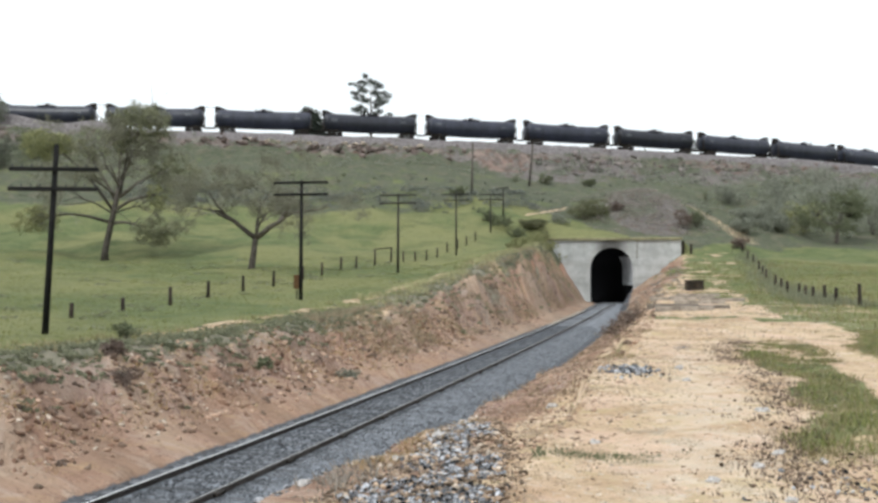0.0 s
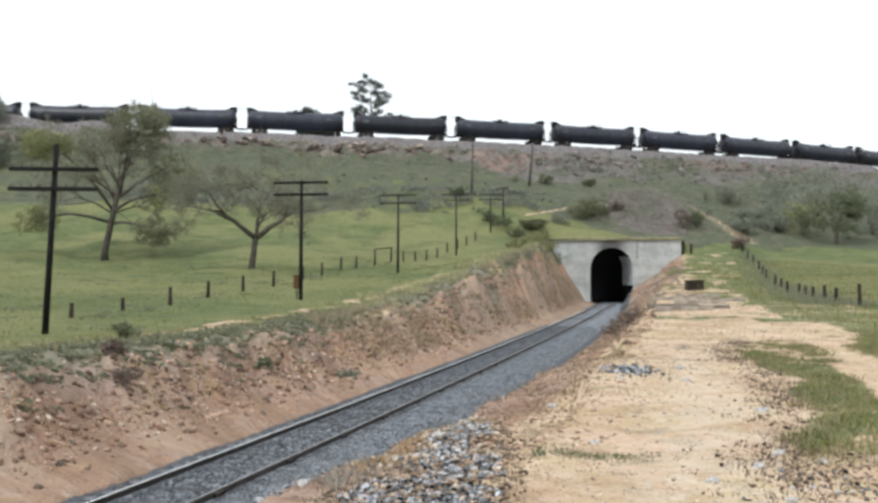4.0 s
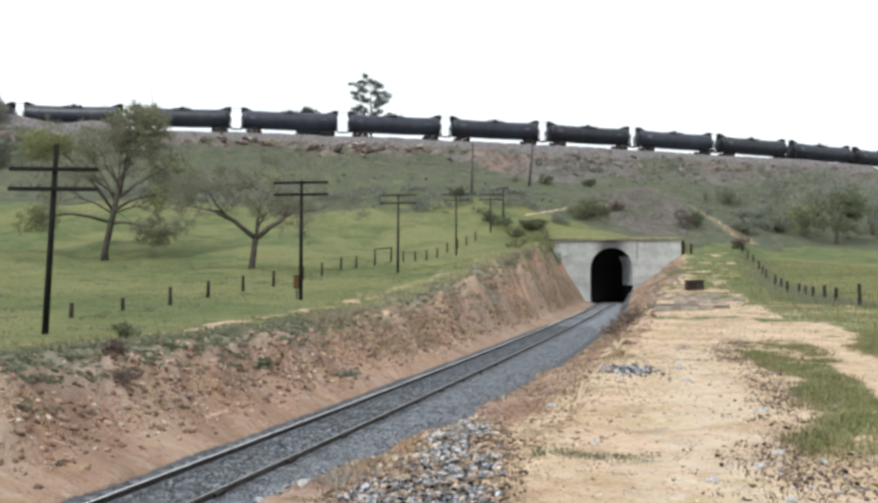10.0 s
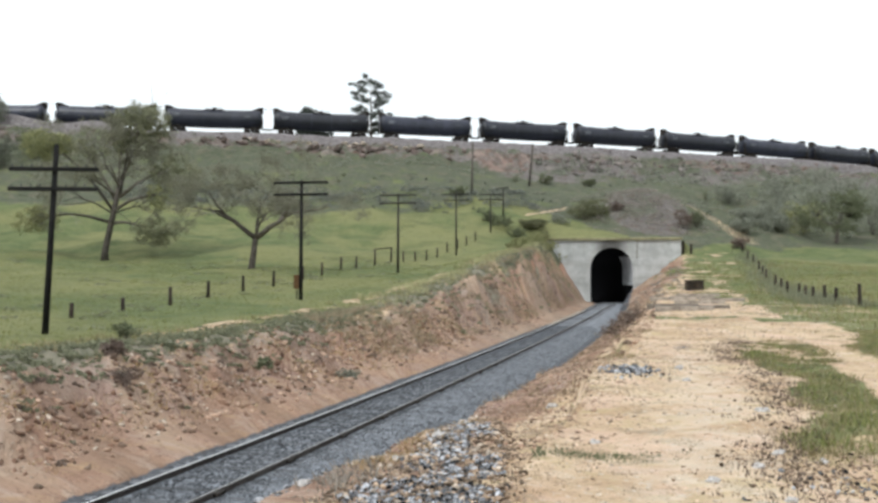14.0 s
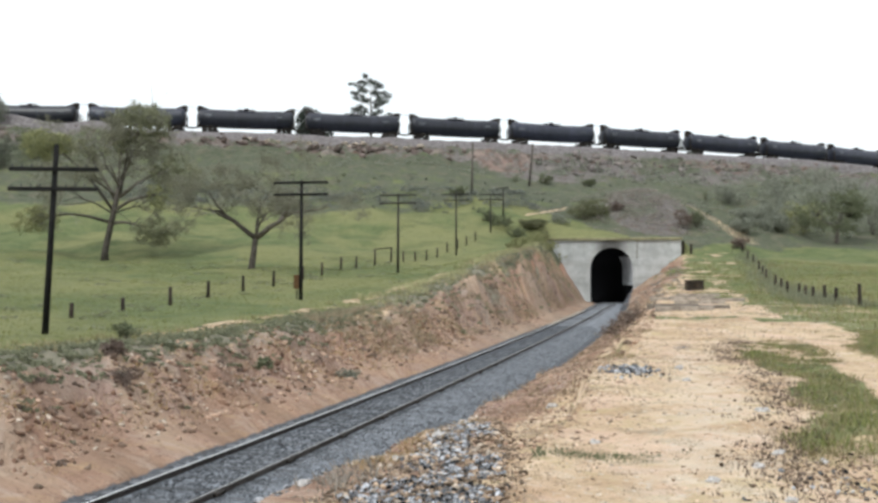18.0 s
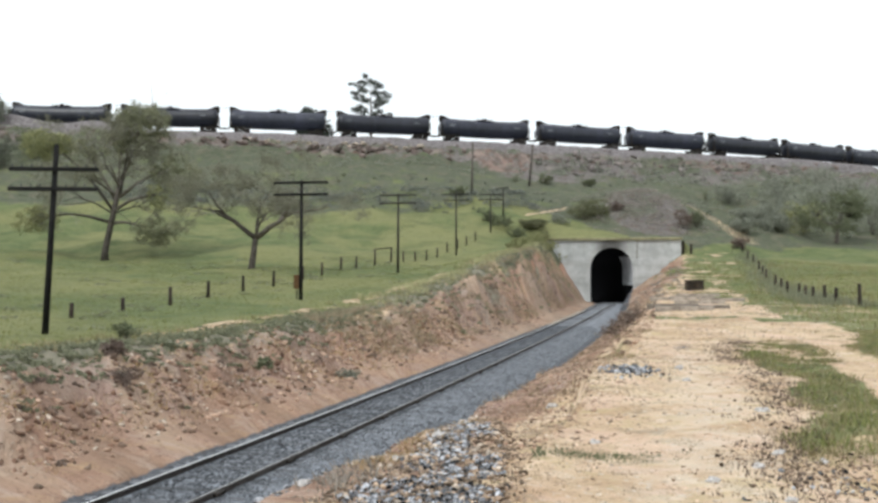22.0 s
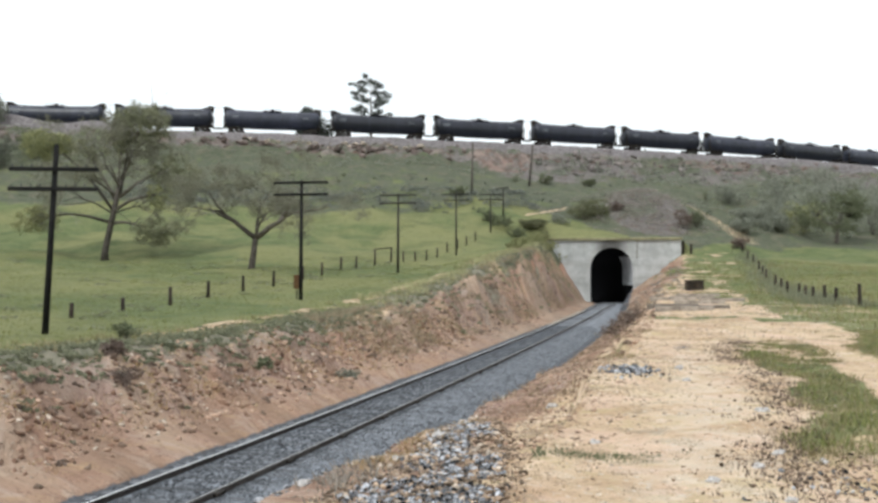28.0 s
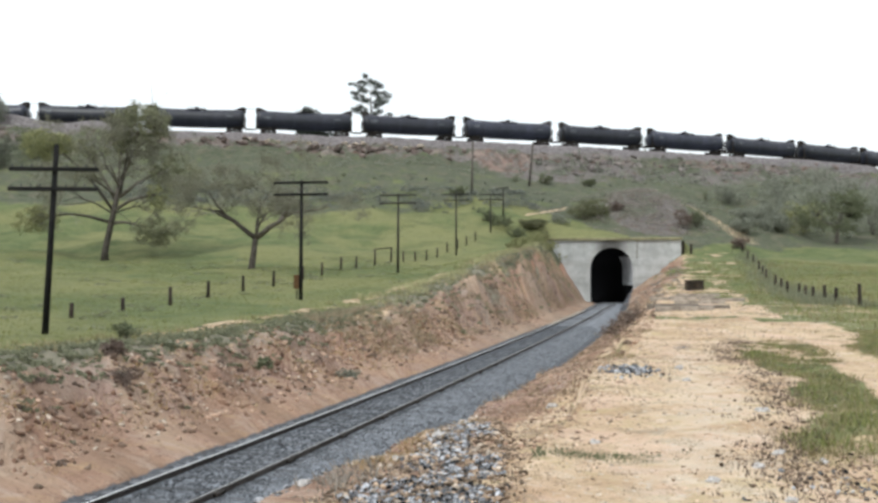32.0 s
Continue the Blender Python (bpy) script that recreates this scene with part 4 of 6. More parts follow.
class Tree:
    """A branching skeleton: trunk and limbs as tapered tubes, twigs, and leaf points at the tips."""

    def __init__(self, seed):
        self.g = random.Random(seed)
        self.limbs, self.twigs, self.tips = ([], []), ([], []), []

    def branch(self, start, way, length, radius, level, last, droop=0.0, split=(3, 4), wander=0.22):
        g = self.g
        n = 5 if level < last else 4
        path, radii, d, q = [start], [radius], way.normalized(), start
        for k in range(n):
            d = (d + Vector((g.uniform(-1, 1), g.uniform(-1, 1), g.uniform(-0.7, 0.8) - droop * k / n)) * wander).normalized()
            q = q + d * length / n
            path.append(q)
            radii.append(radius * (1 - 0.55 * (k + 1) / n))
        into = self.limbs if level <= 2 else self.twigs
        tube(path, radii, 8 if level == 0 else 6 if level < 3 else 3, into[0], into[1])
        if level >= last:
            self.tips += path[2:]
            return
        if level >= last - 1:
            self.tips += path[3:]
        m = g.randint(*split)
        for k in range(m):
            at = min(n, max(1, round(n * (0.42 + 0.58 * (k + 1) / m)))) if level else n - (k % 2)
            ax = d.orthogonal().normalized()
            ax.rotate(Matrix.Rotation(6.283 * (k / m + g.uniform(-0.1, 0.1)), 3, d))
            ang = g.uniform(0.5, 0.95) if level else g.uniform(0.55, 1.0)
            w = (d * math.cos(ang) + ax * math.sin(ang))
            w.z = w.z * 0.8 + 0.08
            self.branch(path[at], w, length * g.uniform(0.62, 0.86), radii[at] * 0.72, level + 1, last, droop, split, wander)


def oak(x, y, label, seed, trunk, lean, radius, first, last, leaf, leaf_n, spread, mat, droop=0.15, keep=1.0, turn=0):
    ob = tagged(new("oak_tree"), label, "tree")
    ob.matrix_world = pose(x, y, ground_z(x, y) - 0.15, 0, 0, turn)
    # trunk, flared at the foot
    path = [Vector((0, 0, 0)), Vector((0.02, 0, trunk * 0.12)), Vector(lean) * 0.5 + Vector((0, 0, trunk * 0.55)), Vector(lean) + Vector((0, 0, trunk))]
    verts, faces = [], []
    tube(path, [radius * 1.5, radius * 1.08, radius * 0.95, radius * 0.85], 12, verts, faces)
    mesh_ob("trunk", verts, faces, M_BARK, ob, True)
    for k, (way, length, r, at) in enumerate(first):
        t = Tree(seed * 31 + k)
        t.branch(path[2].lerp(path[3], at) - Vector((0, 0, 0.1)), Vector(way), length, radius * r, 1, last, droop)
        limb = mesh_ob("limb", *t.limbs, M_BARK, ob, True)
        tagged(mesh_ob("twig_spray", *t.twigs, M_TWIG, limb), kind="stuff")
        tips = [q for q in t.tips if noise.noise(q * 0.42 + Vector((seed, k * 3.0, 0))) > keep]
        leaf_cloud("foliage", tips, leaf, mat, limb, seed + k, leaf_n, spread)
    return ob


def leafy_limb(tree, seed, start, centre, reach, clumps, mat, leaf=0.17, each=22):
    """A long limb out to one leafy lobe of the crown: twigs through it and clumps of leaves round them."""
    g = random.Random(seed)
    a, c = Vector(start), Vector(centre)
    rx, ry, rz = reach
    mid = a.lerp(c, 0.5) + Vector((g.uniform(-0.3, 0.3), g.uniform(-0.5, 0.5), 0.10 * (c - a).length))
    path = [a, a.lerp(mid, 0.55) + Vector((0, 0, 0.15)), mid, mid.lerp(c, 0.6) + Vector((g.uniform(-0.3, 0.3), 0, 0.2)), c]
    t = Tree(seed)
    tube(path, [0.19, 0.15, 0.11, 0.08, 0.045], 6, *t.limbs)
    for k in range(11):
        way = Vector((g.uniform(-1, 1) * rx, g.uniform(-1, 1) * ry, g.uniform(-0.8, 1) * rz))
        t.branch(path[2 + k % 3], way, way.length * g.uniform(0.6, 1.0), 0.05, 3, 4, 0.25)
    limb = mesh_ob("limb", *t.limbs, M_BARK, tree, True)
    tagged(mesh_ob("twig_spray", *t.twigs, M_TWIG, limb), kind="stuff")
    spots = []
    while len(spots) < clumps:
        v = Vector((g.uniform(-1, 1), g.uniform(-1, 1), g.uniform(-1, 1)))
        if 0.15 < v.length < 1 + 0.25 * noise.noise(v * 2.2 + Vector((seed, 0, 0))) and noise.noise(v * 2.6 + Vector((0, seed, 0))) > -0.22:
            spots.append(c + Vector((v.x * rx, v.y * ry, v.z * rz)))
    leaf_cloud("foliage", spots, leaf, mat, limb, seed, each, 0.42)


def build_trees():
    big = oak(-34.2, 108.8, "large spreading oak in thin spring leaf in the meadow", 11, 8.4, (1.6, 0, 0), 0.31,
        [((0.3, 0, 1), 3.2, 0.6, 1), ((-0.6, 0.1, 1.0), 3.2, 0.5, 0.9), ((0.7, -0.2, 0.8), 3.1, 0.45, 0.95), ((-1, -0.4, 0.45), 3.9, 0.42, 0.6), ((-1, 0.2, 0.3), 4.1, 0.38, 0.1),
         ((1, 0.1, 0.25), 3.2, 0.34, 0.1), ((0.2, 0.9, 0.6), 3.2, 0.36, 0.8), ((-0.2, -0.9, 0.7), 3.2, 0.36, 0.8)],
        5, 0.15, 14, 0.45, M_OAKGREY, 0.4, 0.16)
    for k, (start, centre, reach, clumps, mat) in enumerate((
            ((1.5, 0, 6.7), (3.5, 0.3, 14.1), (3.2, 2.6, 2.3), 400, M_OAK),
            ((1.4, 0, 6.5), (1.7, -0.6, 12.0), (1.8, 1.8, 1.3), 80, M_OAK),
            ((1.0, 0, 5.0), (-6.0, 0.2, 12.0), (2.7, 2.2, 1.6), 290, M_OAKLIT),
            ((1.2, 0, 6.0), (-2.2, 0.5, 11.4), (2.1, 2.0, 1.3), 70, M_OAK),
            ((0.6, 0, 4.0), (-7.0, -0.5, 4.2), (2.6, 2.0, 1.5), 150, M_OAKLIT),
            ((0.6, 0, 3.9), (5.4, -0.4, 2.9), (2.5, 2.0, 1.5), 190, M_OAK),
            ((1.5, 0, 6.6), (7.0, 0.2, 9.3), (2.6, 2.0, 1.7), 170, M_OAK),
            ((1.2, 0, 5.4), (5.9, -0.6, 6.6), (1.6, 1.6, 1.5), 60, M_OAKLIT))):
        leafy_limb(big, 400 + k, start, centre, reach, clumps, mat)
    oak(-16.0, 90.8, "forked oak with grey branches and sparse new leaf", 23, 2.9, (0.35, 0, 0), 0.27,
        [((-1.0, 0.1, 0.75), 3.9, 1.0, 1), ((0.95, -0.1, 0.75), 3.9, 1.0, 1), ((0.15, 0.4, 1.0), 3.0, 0.7, 1), ((0.3, -0.7, 0.7), 2.8, 0.5, 1)],
        5, 0.12, 20, 0.5, M_OAKGREY, 0.25, -0.03)


def hollow_oak():
    oak(54.0, 144.5, "small dark green oak in the hollow beyond the fence", 37, 2.2, (0.2, 0, 0), 0.26,
        [((0.2, 0.1, 1), 2.6, 0.8, 1), ((-0.8, 0.3, 0.7), 2.6, 0.62, 1), ((0.8, -0.2, 0.7), 2.6, 0.62, 1), ((-0.3, -0.8, 0.7), 2.4, 0.55, 0.8), ((0.3, 0.9, 0.6), 2.4, 0.5, 0.8)],
        4, 0.2, 16, 0.6, M_SHRUBGREEN, 0.3, -0.15)


def shrub(name, x, y, w, h, mat, label, seed, n=60, leaf=0.16, each=14, category="shrub", sink=0.1, stems=5):
    ob = tagged(new(name), label, category)
    ob.matrix_world = pose(x, y, ground_z(x, y) - sink)
    g = random.Random(seed)
    verts, faces, tips = [], [], []
    for k in range(stems):
        a = 6.283 * k / stems + g.random()
        end = Vector((math.cos(a) * w * 0.3, math.sin(a) * w * 0.3, h * g.uniform(0.5, 0.75)))
        tube([Vector((0, 0, 0)), end * 0.5 + Vector((0, 0, h * 0.08)), end], [0.015 + 0.01 * h, 0.01 + 0.007 * h, 0.008], 4, verts, faces)
        mesh_ob("stem", verts, faces, M_BARK, ob)
        verts, faces = [], []
    lobes = [(g.uniform(-0.32, 0.32) * w, g.uniform(-0.32, 0.32) * w, g.uniform(0.22, 0.72) * h, g.uniform(0.2, 0.34)) for _ in range(9)]
    for k in range(n):
        lx, ly, lz, r = g.choice(lobes)
        d = Vector((g.gauss(0, 1), g.gauss(0, 1), g.gauss(0, 1))).normalized()
        q = Vector((lx + d.x * r * w, ly + d.y * r * w, lz + d.z * r * h))
        if q.z > 0.03 * h:
            tips.append(q)
    leaf_cloud("foliage", tips, leaf, mat, ob, seed, each, 0.10 * (w + h) / 2 + 0.05)
    return ob


def pine(x, y, h, seed):
    ob = tagged(new("pine_tree"), "tall open-crowned pine behind the upper line", "tree")
    ob.matrix_world = pose(x, y, ground_z(x, y) - 0.2)
    g = random.Random(seed)
    verts, faces = [], []
    tube([Vector((0, 0, 0)), Vector((0.2, 0, h * 0.5)), Vector((0.1, 0.1, h * 0.97))], [0.34, 0.2, 0.04], 8, verts, faces)
    mesh_ob("trunk", verts, faces, M_BARK, ob, True)
    bv, bf, tips = [], [], []
    z = h * 0.42
    while z < h * 0.97:
        a, reach = g.uniform(0, 6.283), (0.14 + 0.34 * math.sin(math.pi * min(1, (h - z) / (h * 0.52) * 0.55 + 0.12))) * h * g.uniform(0.3, 0.58)
        end = Vector((math.cos(a) * reach, math.sin(a) * reach, z + reach * 0.35))
        tube([Vector((0.15, 0, z)), (end + Vector((0.15, 0, z))) / 2 - Vector((0, 0, 0.15)), end], [0.06, 0.045, 0.02], 4, bv, bf)
        mesh_ob("branch", bv, bf, M_BARK, ob)
        bv, bf = [], []
        tips += [end, end * 0.78 + Vector((0.15, 0, z)) * 0.22 + Vector((0, 0, 0.1))]
        if g.random() < 0.9:
            tips.append(end * 0.45 + Vector((0.15, 0, z)) * 0.55 + Vector((0, 0, 0.15)))
        z += h * 0.022
    tips.append(Vector((0.1, 0.1, h)))
    leaf_cloud("foliage", tips, 0.34, M_PINE, ob, seed, 56, 0.68)
    return ob


# ---- tank cars ----
CAR_PITCH, CAR_PERIOD, GAP_TIME = 18.0, 1.48, 5.41


def lathe(profile, sides, verts, faces, bend=None):
    """Turned round the x axis: (x, radius) pairs."""
    base = len(verts)
    for x, r in profile:
        for j in range(sides):
            a = 2 * math.pi * j / sides
            dz = bend(x) if bend else 0
            verts.append((x, r * math.cos(a), r * math.sin(a) + dz))
    for k in range(len(profile) - 1):
        for j in range(sides):
            j2 = (j + 1) % sides
            faces.append((base + k * sides + j, base + k * sides + j2, base + (k + 1) * sides + j2, base + (k + 1) * sides + j))


def build_bogie(car, x):
    bogie = new("bogie")
    bogie.parent = car
    bogie.matrix_basis = pose(x, 0, 0)
    for side in (-1, 1):
        bm = bmesh.new()
        y = side * 1.0
        add_box(bm, (2.5, 0.14, 0.2), Matrix.Translation((0, y, 0.78)), 0.03)
        add_box(bm, (1.2, 0.14, 0.2), Matrix.Translation((0, y, 0.42)), 0.03)
        for q in (-0.75, 0.75):
            add_box(bm, (0.62, 0.14, 0.17), Matrix.Translation((q, y, 0.6)) @ Matrix.Rotation(0.6 * (1 if q < 0 else -1), 4, "Y"), 0.02)
        for q in (-0.9, 0.9):
            add_box(bm, (0.34, 0.18, 0.32), Matrix.Translation((q, y, 0.5)), 0.03)
        for q in (-0.18, 0.0, 0.18):
            add_rod(bm, (q, y, 0.5), (q, y, 0.7), 0.07)
        part("side_frame", bm, M_GEAR, bogie)
    bm = bmesh.new()
    add_box(bm, (0.45, 2.0, 0.28), Matrix.Translation((0, 0, 0.8)), 0.04)
    part("bolster", bm, M_GEAR, bogie)
    for q in (-0.9, 0.9):
        for side in (-1, 1):
            bm = bmesh.new()
            add_rod(bm, (q, side * 0.70, 0.42), (q, side * 0.82, 0.42), 0.42, sides=20)
            add_rod(bm, (q, side * 0.66, 0.42), (q, side * 0.70, 0.42), 0.45, sides=20)
            part("wheel", bm, M_GEAR, bogie)
        bm = bmesh.new()
        add_rod(bm, (q, -0.75, 0.42), (q, 0.75, 0.42), 0.08)
        part("axle", bm, M_GEAR, bogie)
    return bogie


def build_tank_car():
    car = tagged(new("tank_car"), "grimy black railway tank car coupled in a long moving train", "tank car", "cars of the tank train")
    half, r, zc = 8.1, 1.54, 2.6
    prof = [(-half, 0.02), (-half + 0.04, 0.5), (-half + 0.14, 0.95), (-half + 0.25, 1.28), (-half + 0.45, r - 0.02)]
    prof += [(q, r) for q in (-7.2, -5.5, -4, -2, 0, 2, 4, 5.5, 7.2)] + [(-a, b) for a, b in reversed(prof[:5])]
    verts, faces = [], []
    lathe(prof, 28, verts, faces, lambda q: zc - 0.16 + 0.16 * (q / half) ** 2)
    mesh_ob("tank", verts, faces, M_TANK, car, True)
    for q in (-5.0, -1.7, 1.7, 5.0):
        verts, faces = [], []
        lathe([(q - 0.06, r), (q - 0.05, r + 0.02), (q + 0.05, r + 0.02), (q + 0.06, r)], 28, verts, faces, lambda a: zc - 0.16 + 0.16 * (a / half) ** 2)
        mesh_ob("weld_band", verts, faces, M_TANK, car, True)
    bm = bmesh.new()
    add_rod(bm, (0, 0, 3.85), (0, 0, 4.25), 0.36, sides=16)
    add_rod(bm, (0, 0, 4.25), (0, 0, 4.32), 0.42, sides=16)
    add_rod(bm, (0.75, 0, 3.85), (0.75, 0, 4.2), 0.14)
    part("manway", bm, M_TANK, car, "bolted manway and valve on top", True)
    bm = bmesh.new()
    for side in (-1, 1):
        add_box(bm, (3.0, 0.55, 0.05), Matrix.Translation((0, side * 0.62, 3.98)), 0.01)
        for q in (-1.4, 0, 1.4):
            add_rod(bm, (q, side * 0.88, 3.7), (q, side * 0.88, 4.3), 0.02, sides=6)
        add_rod(bm, (-1.4, side * 0.88, 4.3), (1.4, side * 0.88, 4.3), 0.02, sides=6)
    part("walkway", bm, M_GEAR, car, "small steel walkway round the manway")
    for end in (-1, 1):
        # end pipe stand, raised above the tank, with the hose that links to the next car
        bm = bmesh.new()
        add_rod(bm, (end * 7.1, 0, 3.85), (end * 7.25, 0, 4.4), 0.16)
        add_rod(bm, (end * 7.2, 0, 4.38), (end * 8.05, 0, 4.5), 0.15)
        add_rod(bm, (end * 6.2, 0, 3.98), (end * 7.2, 0, 4.36), 0.11)
        part("transfer_pipe", bm, M_GEAR, car, "transfer pipe stand at the tank end", True)
        bm = bmesh.new()
        add_rod(bm, (end * 8.1, 0, 4.5), (end * 8.55, 0, 4.36), 0.035, sides=6)
        add_rod(bm, (end * 8.55, 0, 4.36), (end * 9.0, 0, 4.3), 0.035, sides=6)
        part("hose", bm, M_MARK, car, "pale link hose")
        bm = bmesh.new()
        add_box(bm, (0.7, 2.7, 0.08), Matrix.Translation((end * 7.8, 0, 1.2)), 0.01)
        add_box(bm, (0.12, 2.8, 0.34), Matrix.Translation((end * 8.05, 0, 1.1)), 0.02)
        part("end_platform", bm, M_GEAR, car)
        for side in (-1, 1):
            bm = bmesh.new()
            for q in (7.72, 8.02):
                add_box(bm, (0.13, 0.1, 1.9), Matrix.Translation((end * q, side * 1.2, 2.02)) @ Matrix.Rotation(-side * 0.06, 4, "X"))
            for k in range(5):
                add_box(bm, (0.34, 0.06, 0.06), Matrix.Translation((end * 7.87, side * (1.29 - 0.02 * k), 1.3 + 0.32 * k)))
            part("ladder", bm, M_GEAR, car, "dark steel end ladder")
        bm = bmesh.new()
        add_box(bm, (0.10, 2.5, 0.12), Matrix.Translation((end * 7.98, 0, 2.4)), 0.02)
        part("end_rail", bm, M_GEAR, car)
        bm = bmesh.new()
        add_box(bm, (0.75, 1.1, 1.0), Matrix.Translation((end * 7.78, 0, 4.02)), 0.12)
        add_box(bm, (1.2, 1.0, 0.5), Matrix.Translation((end * 7.0, 0, 3.98)) @ Matrix.Rotation(-end * 0.4, 4, "Y"), 0.1)
        part("pipe_housing", bm, M_GEAR, car)
        bm = bmesh.new()
        add_box(bm, (1.6, 1.5, 0.55), Matrix.Translation((end * 6.9, 0, 1.22)), 0.06)
        part("saddle", bm, M_GEAR, car)
        bm = bmesh.new()
        add_box(bm, (0.9, 0.22, 0.24), Matrix.Translation((end * 8.6, 0, 0.88)), 0.04)
        add_box(bm, (0.3, 0.36, 0.3), Matrix.Translation((end * 8.85, 0, 0.88)), 0.06)
        part("coupler", bm, M_GEAR, car)
    bm = bmesh.new()
    add_rod(bm, (-5.4, -0.9, 1.05), (-6.2, -0.9, 1.05), 0.2)
    add_box(bm, (0.5, 0.3, 0.3), Matrix.Translation((-4.7, -0.9, 1.15)), 0.03)
    part("brake_cylinder", bm, M_GEAR, car)
    # unreadable lettering as plain bars on the flank
    for x, w, z in ((-6.2, 1.3, 2.95), (-6.2, 1.0, 2.7), (5.6, 0.9, 2.8)):
        for side in (-1, 1):
            bm = bmesh.new()
            y = side * (math.sqrt(max(0.1, r * r - (z - zc + 0.1) ** 2)) + 0.012)
            add_box(bm, (w, 0.012, 0.16), Matrix.Translation((x, y, z)))
            part("marking", bm, M_MARK, car, "faded pale marking bar")
    build_bogie(car, -6.0)
    build_bogie(car, 6.35)
    return car


def car_pose(s):
    x, y, a = HIGH.at(s)
    return Matrix.Translation((x, y, float(high_rail(s)))) @ Matrix.Rotation(a, 4, "Z") @ Matrix.Rotation(0.01546, 4, "Y")


def build_train():
    first = build_tank_car()
    speed = CAR_PITCH / CAR_PERIOD
    start = GAP_TIME * speed + CAR_PITCH / 2
    cars = []
    for k in range(-8, 27):
        s = start + k * CAR_PITCH
        car = first if not cars else copy_thing(first, car_pose(s))
        cars.append((car, s, speed))
    return cars


CARS = build_train()


# ---- meadow, road and hillside ----
build_trees()
hollow_oak()
pine(-13.0, 200.0, 17.4, 4)
shrub("tree_top", -23.4, 198, 5.6, 12.1, M_PINE, "dark round tree behind the upper line", 71, 520, 0.34, 30, "tree", stems=4)
shrub("tree_top", -78.6, 192, 3.0, 13.2, M_PINE, "dark bushy tree behind the upper line", 73, 120, 0.3, 26, "tree", stems=4)
shrub("brush_tree", -71.5, 171.5, 4.0, 5.0, M_SHRUB, "grey-green tall brush beside the spur", 74, 190, 0.18, 26, "tree", stems=6)
shrub("brush_tree", -64.5, 156.5, 5.0, 5.0, M_SHRUBDARK, "dark twiggy brush at the edge of the meadow", 75, 190, 0.18, 22, "tree", stems=6)
shrub("brush_tree", -62.0, 163.0, 6.5, 5.0, M_SHRUBGREEN, "green rounded brush above the meadow", 76, 230, 0.18, 26, "tree", stems=6)
LEFT_POSTS = [(-14.8, 42.8), (-14.1, 47.5), (-13.1, 51.9), (-12.7, 58.5), (-12.0, 65.2), (-10.9, 70.0), (-9.9, 77.5), (-9.3, 84.5), (-8.4, 91), (-7.6, 97.6), (-6.2, 103.2), (-4.8, 106.5)]
fence(LEFT_POSTS, [0.62, 0.6, 0.9, 0.92, 0.95, 1.05, 1.0, 1.05, 1.1, 1.15, 1.6, 1.5], "old wire fence with dark wooden posts along the meadow", "fences", top_rails=(10,))
FAR_POSTS = between((-4.8, 106.5), (4.4, 128), 8)[1:]
fence(FAR_POSTS, [1.05 + 0.1 * random.random() for _ in FAR_POSTS], "old wire fence climbing towards the tunnel", "fences")
RIGHT_POSTS = [(19.9, 50.3), (19.6, 52.6), (20.1, 55.4), (20.5, 58.3), (20.9, 60.6), (21.5, 63.6), (22.6, 69.1), (23.9, 74.4), (25.2, 79.7), (27.0, 87.8), (29.2, 96), (31.6, 105), (34.2, 115.7), (36.0, 124), (37.4, 131)]
fence(RIGHT_POSTS, [1.1, 0.85, 0.95, 0.75, 0.75, 0.8, 0.8, 0.82, 0.85, 0.9, 0.9, 0.95, 0.95, 1.0, 1.1], "leaning wire fence with dark wooden posts beside the dirt road", "fences")


def relay_box(x, y):
    ob = tagged(new("relay_box"), "low dark weathered equipment box on the dirt bench", "equipment box")
    ob.matrix_world = pose(x, y, ground_z(x, y) - 0.05, 0, 0, 8)
    bm = bmesh.new()
    add_box(bm, (1.15, 0.7, 0.62), Matrix.Translation((0, 0, 0.36)), 0.02)
    part("body", bm, M_BOX, ob)
    bm = bmesh.new()
    add_box(bm, (1.25, 0.8, 0.07), Matrix.Translation((0, 0, 0.705)), 0.02)
    part("lid", bm, M_BOX, ob)
    for q in (-0.28, 0.28):
        bm = bmesh.new()
        add_box(bm, (0.5, 0.03, 0.5), Matrix.Translation((q, -0.365, 0.36)), 0.008)
        d = part("door", bm, M_BOX, ob)
        bm = bmesh.new()
        add_box(bm, (0.03, 0.04, 0.12), Matrix.Translation((q * 0.25, -0.39, 0.38)))
        part("handle", bm, M_RUST, d)
    for q in (-0.4, 0.4):
        bm = bmesh.new()
        add_box(bm, (0.14, 0.7, 0.12), Matrix.Translation((q, 0, 0.0)))
        part("skid", bm, M_TIE, ob)


relay_box(17.9, 74.6)


def rusty_sign(x, y):
    ob = tagged(new("marker_sign"), "small rust-brown plate on a stake beside the pole", "sign")
    ob.matrix_world = pose(x, y, ground_z(x, y), 0, 0, 10)
    bm = bmesh.new()
    add_box(bm, (0.06, 0.05, 0.9), Matrix.Translation((0, 0, 0.4)))
    part("stake", bm, M_POST, ob)
    bm = bmesh.new()
    add_box(bm, (0.34, 0.03, 0.75), Matrix.Translation((0, -0.045, 0.95)), 0.008)
    part("plate", bm, M_RUST, ob)


rusty_sign(-7.7, 57.6)

